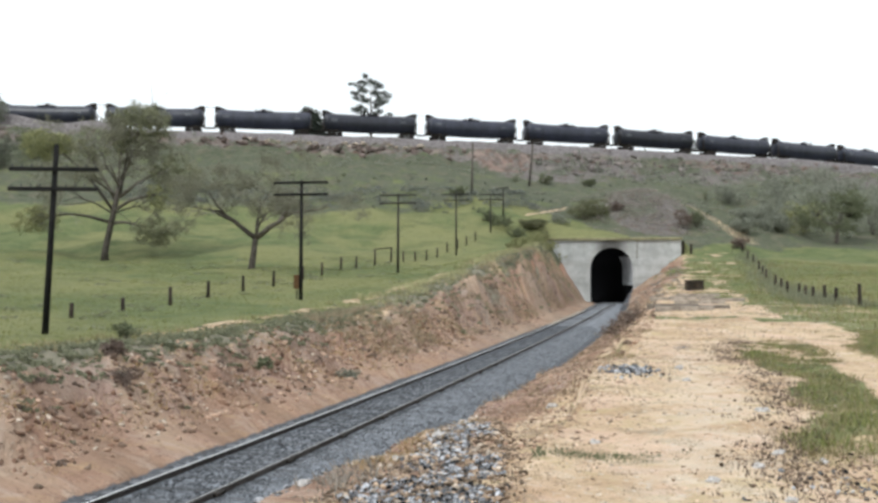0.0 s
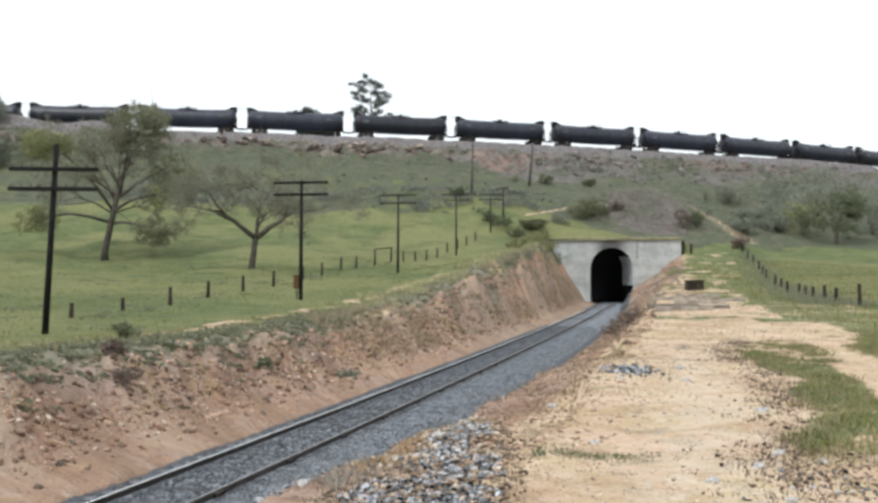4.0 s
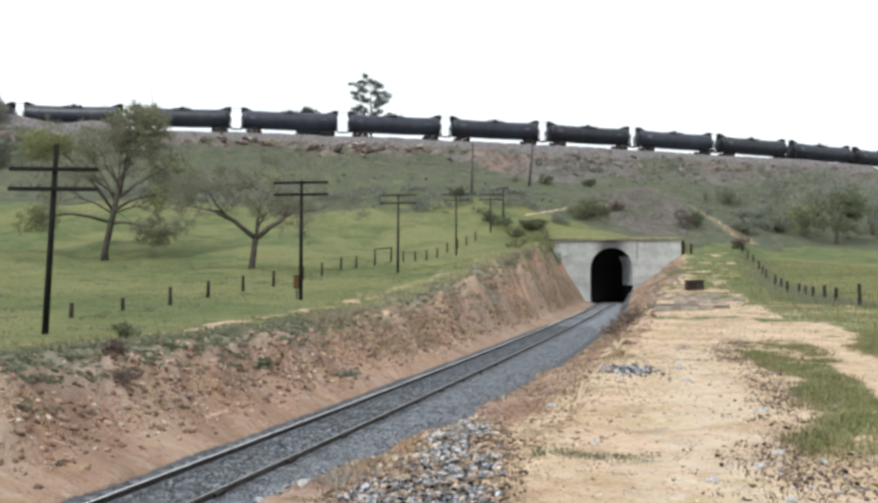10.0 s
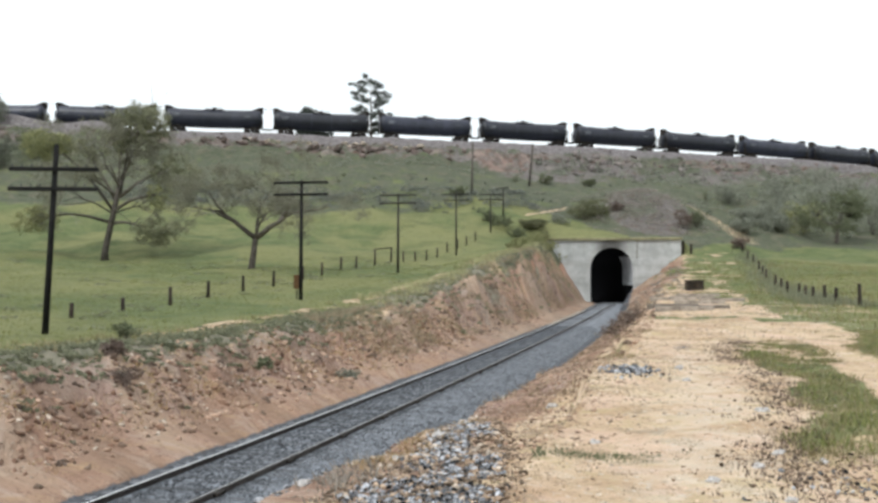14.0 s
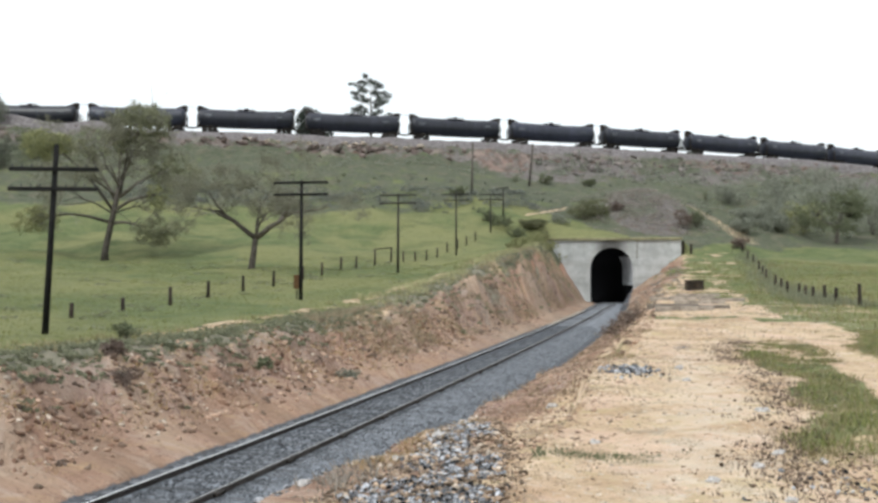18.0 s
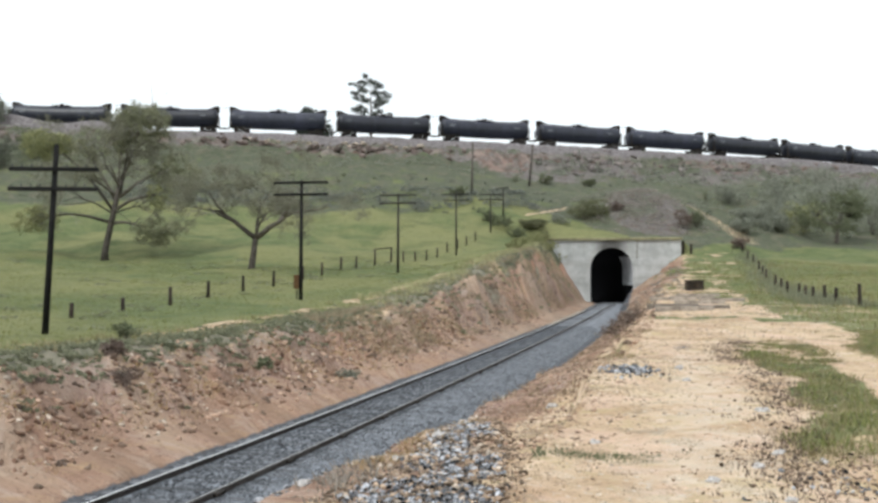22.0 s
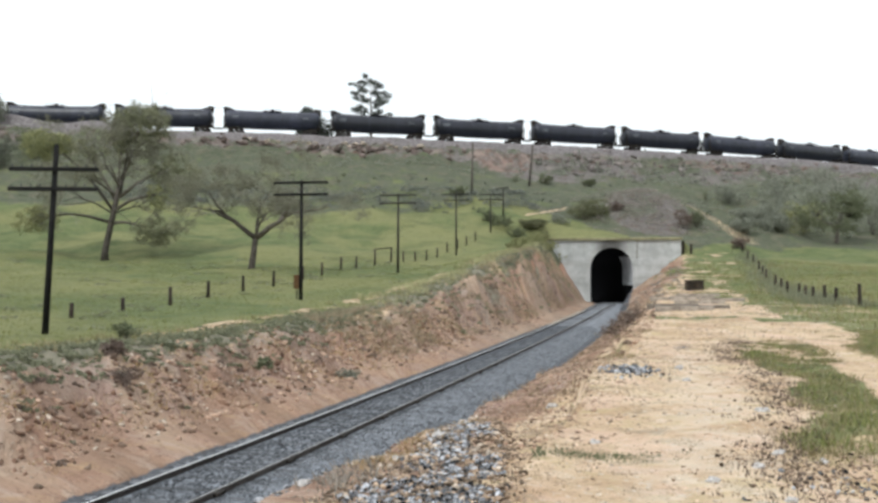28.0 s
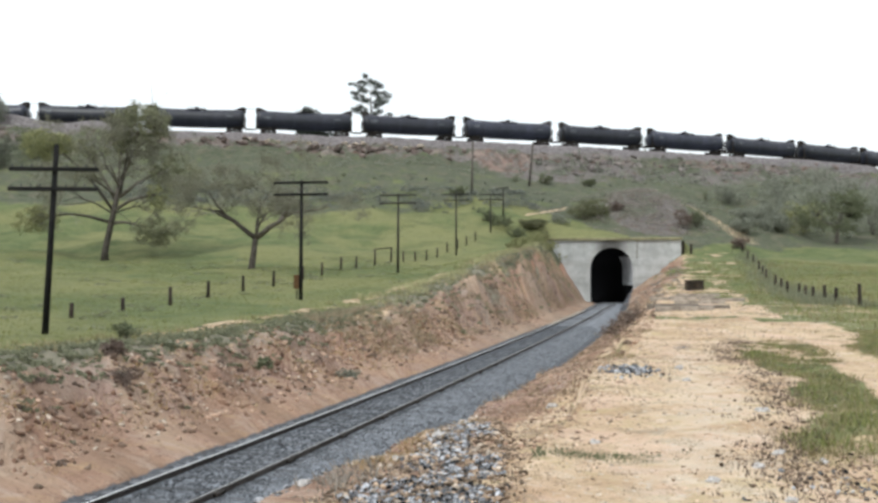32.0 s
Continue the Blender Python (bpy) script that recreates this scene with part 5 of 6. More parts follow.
# old sleepers left in a stack on the bench
for k, (x, y, turn) in enumerate(((12.9, 58.6, 4), (14.3, 60.2, -5), (11.2, 51.0, 8), (13.1, 53.5, -3), (10.6, 46.0, 2), (12.0, 48.5, 6), (15.6, 64.0, 3), (15.0, 56.5, 5))):
    bm = bmesh.new()
    add_box(bm, (2.5, 0.26, 0.26), Matrix(), 0.015)
    ob = tagged(part("old_sleeper", bm, M_OLDTIE), "discarded grey wooden sleeper lying on the dirt bench", "sleeper", "discarded sleepers")
    ob.matrix_world = pose(x, y, ground_z(x, y) + 0.05, 0, 0, turn)


# ---- shrubs one can tell apart ----
def build_shrubs():
    g = random.Random(8)
    rows = [  # x, y, width, height, kind
        # brown pair at the end stands in for a shaded gully in the left bank
        (-9.0, 30.7, 0.8, 0.6, 0), (-5.1, 31.8, 0.6, 0.55, 0), (-3.0, 35.4, 0.9, 0.4, 1), (-7.3, 24.3, 0.8, 0.45, 2), (-7.75, 25.4, 0.5, 0.4, 2),
        (20.1, 145.6, 5.6, 2.8, 4), (24.5, 147.0, 2.0, 1.6, 2), (32.5, 141.5, 2.6, 2.9, 2), (34.5, 142.5, 3.0, 2.2, 0),
        (8.3, 136.5, 3.0, 1.6, 0), (12.1, 138.5, 3.4, 1.6, 4), (10.0, 134.0, 2.2, 1.4, 0), (37.6, 132.5, 1.8, 1.8, 2), (16.0, 142, 3.0, 1.6, 1),
        (16.8, 166.5, 2.2, 1.6, 0), (23.5, 167.5, 2.6, 1.2, 0), (41.2, 164.3, 1.1, 2.2, 0), (12.0, 166.0, 1.2, 1.0, 0),
        # last four are added brush standing in for dark hollows of the road bank
        (6.6, 140, 1.8, 1.6, 0), (2.8, 150.5, 2.4, 1.6, 0), (24.5, 53.5, 1.8, 1.3, 0), (9.3, 118.5, 2.2, 1.1, 3), (11.2, 123.0, 2.6, 1.3, 3), (13.4, 129.0, 2.4, 1.3, 3), (8.0, 112.0, 1.8, 0.9, 3), (12.4, 133.0, 2.6, 1.4, 3), (15.4, 134.5, 2.4, 1.2, 3), (6.75, 40.0, 1.3, 0.6, 2), (7.6, 42.8, 1.2, 0.6, 2), (9.0, 49.0, 1.5, 0.7, 2), (9.7, 52.0, 1.4, 0.6, 2)]
    mats = (M_SHRUBGREEN, M_SHRUB, M_SHRUBRED, M_OAKLIT, M_OLIVE)
    words = ("dark green rounded shrub on the grassy slope", "grey-green low shrub on the slope", "reddish-brown brush beside the tunnel and in place of dark bank hollows", "yellow-green low bush at the head of the cut", "dense dark olive bush on the slope over the tunnel")
    for k, (x, y, w, h, kind) in enumerate(rows):
        big = w > 1.5
        shrub("shrub", x, y, w, h, mats[kind], words[kind], 100 + k, 320 if kind == 4 else 190 if w > 3.2 else 90 if big else 50, 0.16 if big else 0.07, 16)
    # trees and tall brush in the hollow beyond the fence
    rows = [(51.5, 150, 6.0, 5.0, 2), (47.5, 152, 6.5, 4.5, 1), (62, 152, 6.0, 7.0, 1), (66, 156, 7, 7.5, 1), (50, 158, 6.5, 4.5, 1),
            (43.5, 150, 4.5, 3.0, 1), (46.5, 146, 4.0, 2.6, 1), (57, 160, 7.5, 6.0, 1), (63, 168, 7.5, 6.5, 1), (71, 172, 8, 6.0, 1), (66.0, 184, 6.5, 5.5, 1),
            (45, 165, 5, 3.2, 1), (55, 172, 6, 4, 1), (60.5, 133, 2.4, 2.6, 0), (41, 143, 3.0, 2.0, 1)]
    for k, (x, y, w, h, kind) in enumerate(rows):
        shrub("brush_tree", x, y, w, h, (M_SHRUBGREEN, M_SHRUB, M_OAKLIT)[kind], ("leafy green small tree in the hollow", "grey bare-twigged brush in the hollow", "yellow-green small tree in the hollow")[kind], 200 + k, 150, 0.2, 22, "tree" if h > 4 else "shrub", stems=7)


build_shrubs()


def scrub_field(name, places, widths, heights, mat, label, seed, leaf=0.2, each=9, lumps=10):
    """Low brush nobody could count, joined."""
    g = np.random.default_rng(seed)
    p = on_ground(places[:, 0], places[:, 1])
    n = len(p)
    c = np.repeat(p, lumps, 0)
    w, h = np.repeat(widths, lumps), np.repeat(heights, lumps)
    a, r = g.uniform(0, 6.283, n * lumps), np.sqrt(g.uniform(0, 1, n * lumps))
    c[:, 0] += np.cos(a) * r * w / 2
    c[:, 1] += np.sin(a) * r * w / 2
    c[:, 2] += h * (0.1 + 0.75 * g.uniform(0, 1, n * lumps) * (1 - r * r * 0.7))
    ob = leaf_cloud(name, c, leaf, mat, None, seed, each, np.repeat(0.12 * (widths + heights), lumps))
    return tagged(ob, label, "brush", kind="stuff")


def brush_everywhere():
    g = np.random.default_rng(12)
    # belt at the foot of the hillside
    n = 170
    t = g.uniform(-14, 40, n)
    x, y = line_points(HIGH, t, g.uniform(31.5, 40, n))
    scrub_field("brush_belt", np.stack([x, y], -1), g.uniform(1.2, 3.8, n), g.uniform(0.4, 1.2, n), M_BELT, "belt of low grey brush at the foot of the hill", 13, 0.2, 8)
    # mound over the tunnel
    n = 260
    x, y = 28 + g.normal(0, 3.8, n), 148.5 + g.normal(0, 4.5, n)
    k = (y > 136.5)
    scrub_field("mound_brush", np.stack([x, y], -1)[k], g.uniform(0.8, 2.0, n)[k], g.uniform(0.3, 0.9, n)[k], M_MOUND, "brown dry brush over the tunnel mouth", 14, 0.11, 9)
    # hollow and slope on the far side of the path
    n = 150
    t, e = g.uniform(62, 135, n), g.uniform(10, 52, n)
    x, y = line_points(HIGH, t, e)
    scrub_field("slope_brush", np.stack([x, y], -1), g.uniform(1.2, 4.0, n), g.uniform(0.5, 2.0, n), M_SHRUB, "grey-green brush covering the hollow", 15, 0.2, 8)
    # scattered bushes under the upper line
    n = 130
    t, e = g.uniform(-50, 120, n), g.uniform(5, 20, n)
    x, y = line_points(HIGH, t, e)
    scrub_field("bank_brush", np.stack([x, y], -1), g.uniform(0.7, 2.2, n), g.uniform(0.3, 1.0, n), M_SHRUB, "sparse low brush under the upper line", 16, 0.17, 8, 7)
    n = 150
    t, e = g.uniform(40, 130, n), g.triangular(4, 9, 24, n)
    x, y = line_points(HIGH, t, e)
    scrub_field("high_bank_brush", np.stack([x, y], -1), g.uniform(1.0, 3.2, n), g.uniform(0.4, 1.3, n), M_SHRUB, "grey brush on the slope under the upper line", 25, 0.18, 8, 7)
    n = 70
    t, e = g.uniform(-60, 20, n), g.uniform(20, 42, n)
    x, y = line_points(HIGH, t, e)
    scrub_field("meadow_brush", np.stack([x, y], -1), g.uniform(0.8, 2.4, n), g.uniform(0.3, 0.9, n), M_SHRUBGREEN, "low green brush on the meadow slope", 17, 0.17, 8, 7)
    # dark brush in loose bands across the hillside
    n = 420
    t, e = g.uniform(-12, 95, n), g.uniform(12, 46, n)
    k = vnoise(t / 9, e / 2.6, 60) > 0.2
    x, y = line_points(HIGH, t[k], e[k])
    n = len(x)
    scrub_field("hill_brush", np.stack([x, y], -1), g.uniform(0.5, 1.8, n), g.uniform(0.2, 0.7, n), M_SHRUBDARK, "dark brush in loose bands across the hillside", 29, 0.14, 8, 8)
    n = 90
    t, e = g.uniform(46, 112, n), g.uniform(6, 19, n)
    x, y = line_points(HIGH, t, e)
    scrub_field("high_dark_brush", np.stack([x, y], -1), g.uniform(1.2, 3.2, n), g.uniform(0.4, 1.1, n), M_SHRUBDARK, "dark brush among the boulders under the line", 30, 0.16, 9, 10)
    # dark weeds in the meadow and along its fence
    n = 260
    x, y = g.uniform(-42, 2, n), g.uniform(30, 108, n)
    k = (LOW.of(x, y)[1] < -10) & (vnoise(x / 7, y / 5, 59) > -0.05)
    size = g.uniform(0.5, 1.6, n)[k]
    scrub_field("meadow_weeds", np.stack([x, y], -1)[k], size, size * 0.08, M_RIM, "patches of low dark weeds in the meadow", 27, 0.09, 9, 12)
    n = 55
    k = g.integers(0, len(LEFT_POSTS) - 1, n)
    f = g.uniform(0, 1, n)
    posts = np.array(LEFT_POSTS)
    p = posts[k] * (1 - f[:, None]) + posts[k + 1] * f[:, None] + g.normal(0, 0.8, (n, 2))
    scrub_field("fence_weeds", p, g.uniform(0.3, 1.2, n), g.uniform(0.05, 0.14, n), M_RIM, "weeds along the foot of the meadow fence", 28, 0.08, 8, 8)
    # herbs along the rim of the cut
    n = 900
    s, off = g.uniform(4, 112, n), -g.normal(6.2, 0.8, n)
    x, y = line_points(LOW, s, off)
    size = g.uniform(0.25, 0.75, n) * (0.7 - s / 300)
    scrub_field("rim_herbs", np.stack([x, y], -1), size, size * 0.22, M_RIM, "grey-green herbs along the rim of the cut", 18, 0.10, 8, 6)
    n = 900
    s, off = g.uniform(2, 38, n), -g.normal(6.3, 0.9, n)
    x, y = line_points(LOW, s, off)
    size = g.uniform(0.15, 0.45, n)
    scrub_field("low_rim_herbs", np.stack([x, y], -1), size, size * 0.25, M_RIM, "small herbs on the rim of the cut", 26, 0.07, 8, 6)
    n = 60
    s, off = g.uniform(45, 116, n), -g.uniform(3.2, 6.4, n)
    x, y = line_points(LOW, s, off)
    size = g.uniform(0.3, 1.0, n)
    scrub_field("gully_weeds", np.stack([x, y], -1), size, size * 0.45, M_RIM, "weeds in the gullies of the high bank", 20, 0.11, 8, 6)
    n = 110
    s, off = g.uniform(52, 119, n), g.uniform(2.9, 8.5, n)
    x, y = line_points(LOW, s, off)
    size = g.uniform(0.3, 0.9, n)
    scrub_field("road_bank_brush", np.stack([x, y], -1), size, size * 0.35, M_MOUND, "dry brown brush on the bank below the road", 24, 0.1, 8, 6)
    n = 150
    s, off = g.uniform(0, 112, n), -g.uniform(2.6, 6.0, n)
    x, y = line_points(LOW, s, off)
    size = g.uniform(0.2, 0.6, n) * (0.6 + s / 90)
    scrub_field("bank_tufts", np.stack([x, y], -1), size, size * 0.5, M_SHRUBRED, "dry tufts on the red bank", 19, 0.08, 7, 5)


brush_everywhere()


# ---- stones ----
def scatter_stones():
    g = np.random.default_rng(33)
    # red and pale stones on the left bank
    n = 6500
    s, off = g.uniform(-2, 75, n), -g.triangular(1.8, 3.8, 6.2, n)
    x, y = line_points(LOW, s, off)
    stone_cloud("bank_stones", on_ground(x, y), 0.03 + 0.22 * g.uniform(0, 1, n) ** 5, M_REDSTONE, "red earth clods and stones on the bank", "stones", 34, sink=0.05)
    n = 2200
    s, off = g.uniform(-2, 50, n), -g.triangular(2.2, 4.0, 6.0, n)
    x, y = line_points(LOW, s, off)
    stone_cloud("bank_clods", on_ground(x, y), 0.04 + 0.2 * g.uniform(0, 1, n) ** 4, M_DARKRED, "dark clods on the red bank", "clods", 44, sink=0.0)
    n = 900
    s, off = g.uniform(-2, 60, n), -g.triangular(2.8, 4.2, 6.0, n)
    k = vnoise(s * 0.5, off * 0.7, 57) > 0.1
    x, y = line_points(LOW, s[k], off[k])
    stone_cloud("bank_lumps", on_ground(x, y), 0.08 + 0.24 * g.uniform(0, 1, len(x)) ** 2.5, M_LUMP, "crumbling lumps of red earth on the bank", "clods", 49, sink=0.02)
    # stones and clods on the bank below the road
    n = 1300
    s, off = g.uniform(10, 95, n), g.uniform(3.2, 7.0, n)
    x, y = line_points(LOW, s, off)
    stone_cloud("road_bank_stones", on_ground(x, y), 0.05 + 0.22 * g.uniform(0, 1, n) ** 3, M_REDSTONE, "stones and earth on the bank below the road", "stones", 45, sink=0.1)
    n = 1500
    s, off = g.uniform(2, 50, n), -g.triangular(2.2, 4.0, 6.0, n)
    x, y = line_points(LOW, s, off)
    stone_cloud("pale_bank_stones", on_ground(x, y), 0.03 + 0.14 * g.uniform(0, 1, n) ** 4, M_PALESTONE, "pale sandy stones lying on the red bank", "stones", 35, sink=0.1)
    # tipped ballast at the road's edge
    n = 12500
    s = -4 + 12 * g.uniform(0, 1, n) ** 1.15
    lo, hi = heap_edges(s)
    off = lo + (hi - lo) * g.beta(1.6, 1.4, n)
    x, y = line_points(LOW, s, off)
    keep = vnoise(x * 1.6, y * 1.3, 52) + 0.5 * vnoise(x * 4.0, y * 3.2, 62) > -0.3
    x, y = x[keep], y[keep]
    n = len(x)
    stone_cloud("tipped_ballast", on_ground(x, y), 0.018 + 0.07 * g.uniform(0, 1, n) ** 2.6, M_BALLAST2, "tipped grey ballast at the edge of the dirt road", "ballast", 36, sink=0.25)
    n = 5200
    s = g.uniform(-4, 8, n)
    lo, hi = heap_edges(s)
    off = lo - 0.2 + (hi - lo + 0.35) * g.uniform(0, 1, n)
    x, y = line_points(LOW, s, off)
    stone_cloud("heap_clods", on_ground(x, y), 0.02 + 0.07 * g.uniform(0, 1, n) ** 2, M_CHIP, "brown clods among the tipped ballast", "clods", 46, sink=0.25)
    n = 240
    s = g.uniform(-4, 9, n)
    lo, hi = heap_edges(s)
    off = lo + (hi - lo) * g.uniform(0, 1, n)
    x, y = line_points(LOW, s, off)
    stone_cloud("heap_pale_stones", on_ground(x, y), 0.025 + 0.09 * g.uniform(0, 1, n) ** 2, M_PALESTONE, "pale stones among the tipped ballast", "stones", 47, sink=0.3)
    n = 700
    s, off = g.uniform(-2, 26, n), g.normal(4.2, 0.35, n)
    x, y = line_points(LOW, s, off)
    stone_cloud("edge_stones", on_ground(x, y), 0.025 + 0.075 * g.uniform(0, 1, n) ** 4, M_PALESTONE, "loose stones along the edge of the road", "stones", 37)
    n = 150
    x, y = 3.3 + g.normal(0, 0.24, n), 18.3 + g.normal(0, 0.35, n)
    stone_cloud("small_ballast_heap", on_ground(x, y), g.uniform(0.04, 0.11, n), M_BALLAST2, "small heap of grey ballast on the dirt", "ballast", 38, sink=0.25)
    n = 500
    s, off = g.uniform(67, 98, n), g.normal(-1.3, 0.16, n)
    x, y = line_points(LOW, s, off)
    stone_cloud("pale_chippings", np.stack([x, y, 0 * x - 0.12], -1), g.uniform(0.05, 0.12, n), M_PALESTONE, "pale chippings along the rail towards the tunnel", "stones", 50, sink=0.1)
    # pebbles and clods over the road
    n = 7000
    s, off = g.uniform(-6, 50, n), g.uniform(4.6, 15, n)
    x, y = line_points(LOW, s, off)
    stone_cloud("road_pebbles", on_ground(x, y), 0.012 + (0.03 + 0.0015 * s) * g.uniform(0, 1, n) ** 3, M_PALESTONE, "pebbles strewn over the dirt road", "pebbles", 39, sink=0.1)
    n = 2400
    s, off = g.uniform(-6, 50, n), g.uniform(4.4, 13, n)
    x, y = line_points(LOW, s, off)
    stone_cloud("road_clods", on_ground(x, y), 0.012 + (0.035 + 0.0008 * s) * g.uniform(0, 1, n) ** 3, M_CLOD, "brown clods strewn over the dirt road", "clods", 40, sink=0.1)
    n = 700
    x, y = 3.5 + g.normal(0, 0.5, n), 8.9 + g.normal(0, 0.6, n)
    stone_cloud("corner_chips", on_ground(x, y), g.uniform(0.012, 0.045, n), M_CHIP, "brown chips beside the grass", "pebbles", 54)
    n = 80
    x, y = 3.4 + g.normal(0, 0.35, n), 8.7 + g.normal(0, 0.45, n)
    stone_cloud("corner_stones", on_ground(x, y), g.uniform(0.015, 0.06, n), M_BALLAST2, "grey stones beside the grass", "stones", 41)
    n = 900
    s = g.uniform(-2, 19, n)
    off = strip_edge(s) + g.normal(-0.15, 0.28, n)
    x, y = line_points(LOW, s, off)
    stone_cloud("wheel_track_clods", on_ground(x, y), 0.015 + 0.05 * g.uniform(0, 1, n) ** 2, M_CLOD, "brown clods along the wheel track", "clods", 48, sink=0.15)
    n = 11000
    s, off = -6 + 40 * g.uniform(0, 1, n) ** 1.3, g.uniform(4.6, 9.8, n)
    k = vnoise(s * 0.9, off * 1.4, 63) + 0.6 * vnoise(s * 2.2, off * 3.0, 64) > -0.25
    x, y = line_points(LOW, s[k], off[k])
    n = len(x)
    stone_cloud("road_crumbs", on_ground(x, y), 0.015 + (0.04 + 0.001 * s[k]) * g.uniform(0, 1, n) ** 2.5, M_CRUMB, "dry crumbs of pale earth on the dirt road", "clods", 55, flat=0.5, sink=0.0)
    n = 500
    s, off = g.uniform(1, 26, n), g.normal(3.8, 0.18, n)
    x, y = line_points(LOW, s, off)
    stone_cloud("shoulder_stones", on_ground(x, y), 0.04 + 0.09 * g.uniform(0, 1, n) ** 2, M_BALLAST2, "dark and pale stones along the foot of the ballast", "stones", 56, sink=0.15)
    # broken earth between the ballast and the road
    n = 6000
    s, off = 2 + 44 * g.uniform(0, 1, n) ** 1.4, g.triangular(3.6, 4.8, 7.4, n)
    x, y = line_points(LOW, s, off)
    stone_cloud("road_edge_clods", on_ground(x, y), 0.025 + (0.06 + 0.002 * s) * g.uniform(0, 1, n) ** 3, M_LUMP, "crumbled red earth along the edge of the road", "clods", 51, sink=0.05)
    n = 2600
    s, off = g.uniform(1, 16, n), g.triangular(5.4, 6.4, 8.4, n)
    x, y = line_points(LOW, s, off)
    stone_cloud("road_chips", on_ground(x, y), 0.015 + 0.045 * g.uniform(0, 1, n) ** 3, M_CHIP, "brown stone chips trodden into the dirt road", "pebbles", 52, sink=0.05)
    # ledges of red rock under the upper line
    n = 700
    t, e = g.uniform(-40, 125, n), g.triangular(4.5, 7.5, 14, n)
    x, y = line_points(HIGH, t, e)
    k = vnoise(t / 5.0, e / 3.0, 56) > -0.1
    x, y, n = x[k], y[k], int(k.sum())
    stone_cloud("red_ledge_stones", on_ground(x, y), 0.2 + 1.1 * g.uniform(0, 1, n) ** 3, M_MAUVE, "broken red rock under the upper line", "rocks", 42, sink=0.05)


    n = 90
    t, e = g.uniform(-14, 30, n), g.normal(8.0, 0.7, n)
    k = vnoise(t / 4.0, e / 2.0, 65) > -0.2
    x, y = line_points(HIGH, t[k], e[k])
    stone_cloud("ledge_blocks", on_ground(x, y), 0.7 + 1.3 * g.uniform(0, 1, len(x)), M_MAUVE, "dark red-brown ledge of broken rock under the line", "rocks", 57, flat=0.55, sink=0.1)
    n = 60
    t, e = g.uniform(0, 30, n), g.normal(6.6, 0.35, n)
    x, y = line_points(HIGH, t, e)
    stone_cloud("pale_ledge_blocks", on_ground(x, y), 0.5 + 0.9 * g.uniform(0, 1, n), M_PALESTONE, "pale crumbling clay along the top of the ledge", "rocks", 58, flat=0.4, sink=0.0)
    n = 130
    t, e = g.uniform(50, 112, n), g.triangular(6, 9, 17, n)
    x, y = line_points(HIGH, t, e)
    stone_cloud("hill_boulders", on_ground(x, y), 0.5 + 1.3 * g.uniform(0, 1, n) ** 2, M_BOULDER, "weathered pinkish boulders on the slope", "boulders", 53, flat=0.8, sink=0.1)


M_BOULDER = plain("pinkish_boulder", (0.14, 0.117, 0.11), (0.27, 0.238, 0.225), 1.2, 0.9, vary="island", amount=0.3)
M_DEAD = plain("bleached_dead_stems", (0.20, 0.175, 0.15), (0.36, 0.33, 0.29), 3, 0.9, vary="island")
M_CRUMB = plain("pale_earth_crumbs", (0.36, 0.25, 0.165), (0.68, 0.53, 0.40), 5, 0.95, vary="island", amount=0.35)
M_CHIP = plain("brown_stone_chips", (0.16, 0.11, 0.078), (0.42, 0.32, 0.235), 5, 0.95, vary="island", amount=0.6)
M_LUMP = plain("crumbling_red_earth", (0.23, 0.145, 0.107), (0.36, 0.248, 0.185), 5, 0.95, vary="island", amount=0.4)
M_DARKRED = plain("dark_red_earth", (0.12, 0.068, 0.048), (0.24, 0.145, 0.10), 5, 0.95, vary="island", amount=0.4)
M_PALESTONE = plain("pale_sandstone", (0.34, 0.27, 0.21), (0.58, 0.50, 0.42), 4, 0.9, vary="island", amount=0.4)
M_MAUVE = plain("mauve_weathered_rock", (0.10, 0.073, 0.063), (0.225, 0.18, 0.162), 3, 0.9, vary="island", amount=0.35)
M_BALLAST2 = plain("mixed_grey_stone", (0.06, 0.063, 0.074), (0.40, 0.407, 0.43), 9, 0.85, vary="island", amount=0.95)
scatter_stones()


def single_stones():
    g = random.Random(61)
    bm = bmesh.new()
    bmesh.ops.create_icosphere(bm, subdivisions=2, radius=0.5)
    for v in bm.verts:
        v.co *= 1 + 0.55 * noise.noise(v.co * 2.6) + 0.3 * noise.noise(v.co * 6.0)
        v.co.z *= 0.55
    first = tagged(part("stone", bm, M_STONE), "rough pale grey stone lying on the dirt", "stone", "loose stones")
    spots = [(-0.5, 12.9, 0.15), (0.2, 13.8, 0.14), (0.9, 15.6, 0.15), (-0.9, 10.4, 0.12), (1.6, 11.0, 0.13), (3.2, 10.1, 0.13), (3.45, 9.6, 0.12), (2.6, 7.9, 0.1),
             (1.9, 17.8, 0.2), (4.2, 18.7, 0.17), (4.0, 17.2, 0.15), (0.0, 15.0, 0.25), (2.2, 8.6, 0.12), (2.75, 9.2, 0.12), (-1.5, 12.0, 0.2), (3.9, 12.9, 0.16)]
    for k, (x, y, w) in enumerate(spots):
        m = pose(x, y, ground_z(x, y) + w * 0.04, g.uniform(-12, 12), g.uniform(-12, 12), g.uniform(0, 360)) @ Matrix.Diagonal((w, w * g.uniform(0.7, 1), w, 1))
        ob = first if k == 0 else copy_thing(first, m)
        ob.matrix_basis = m


single_stones()


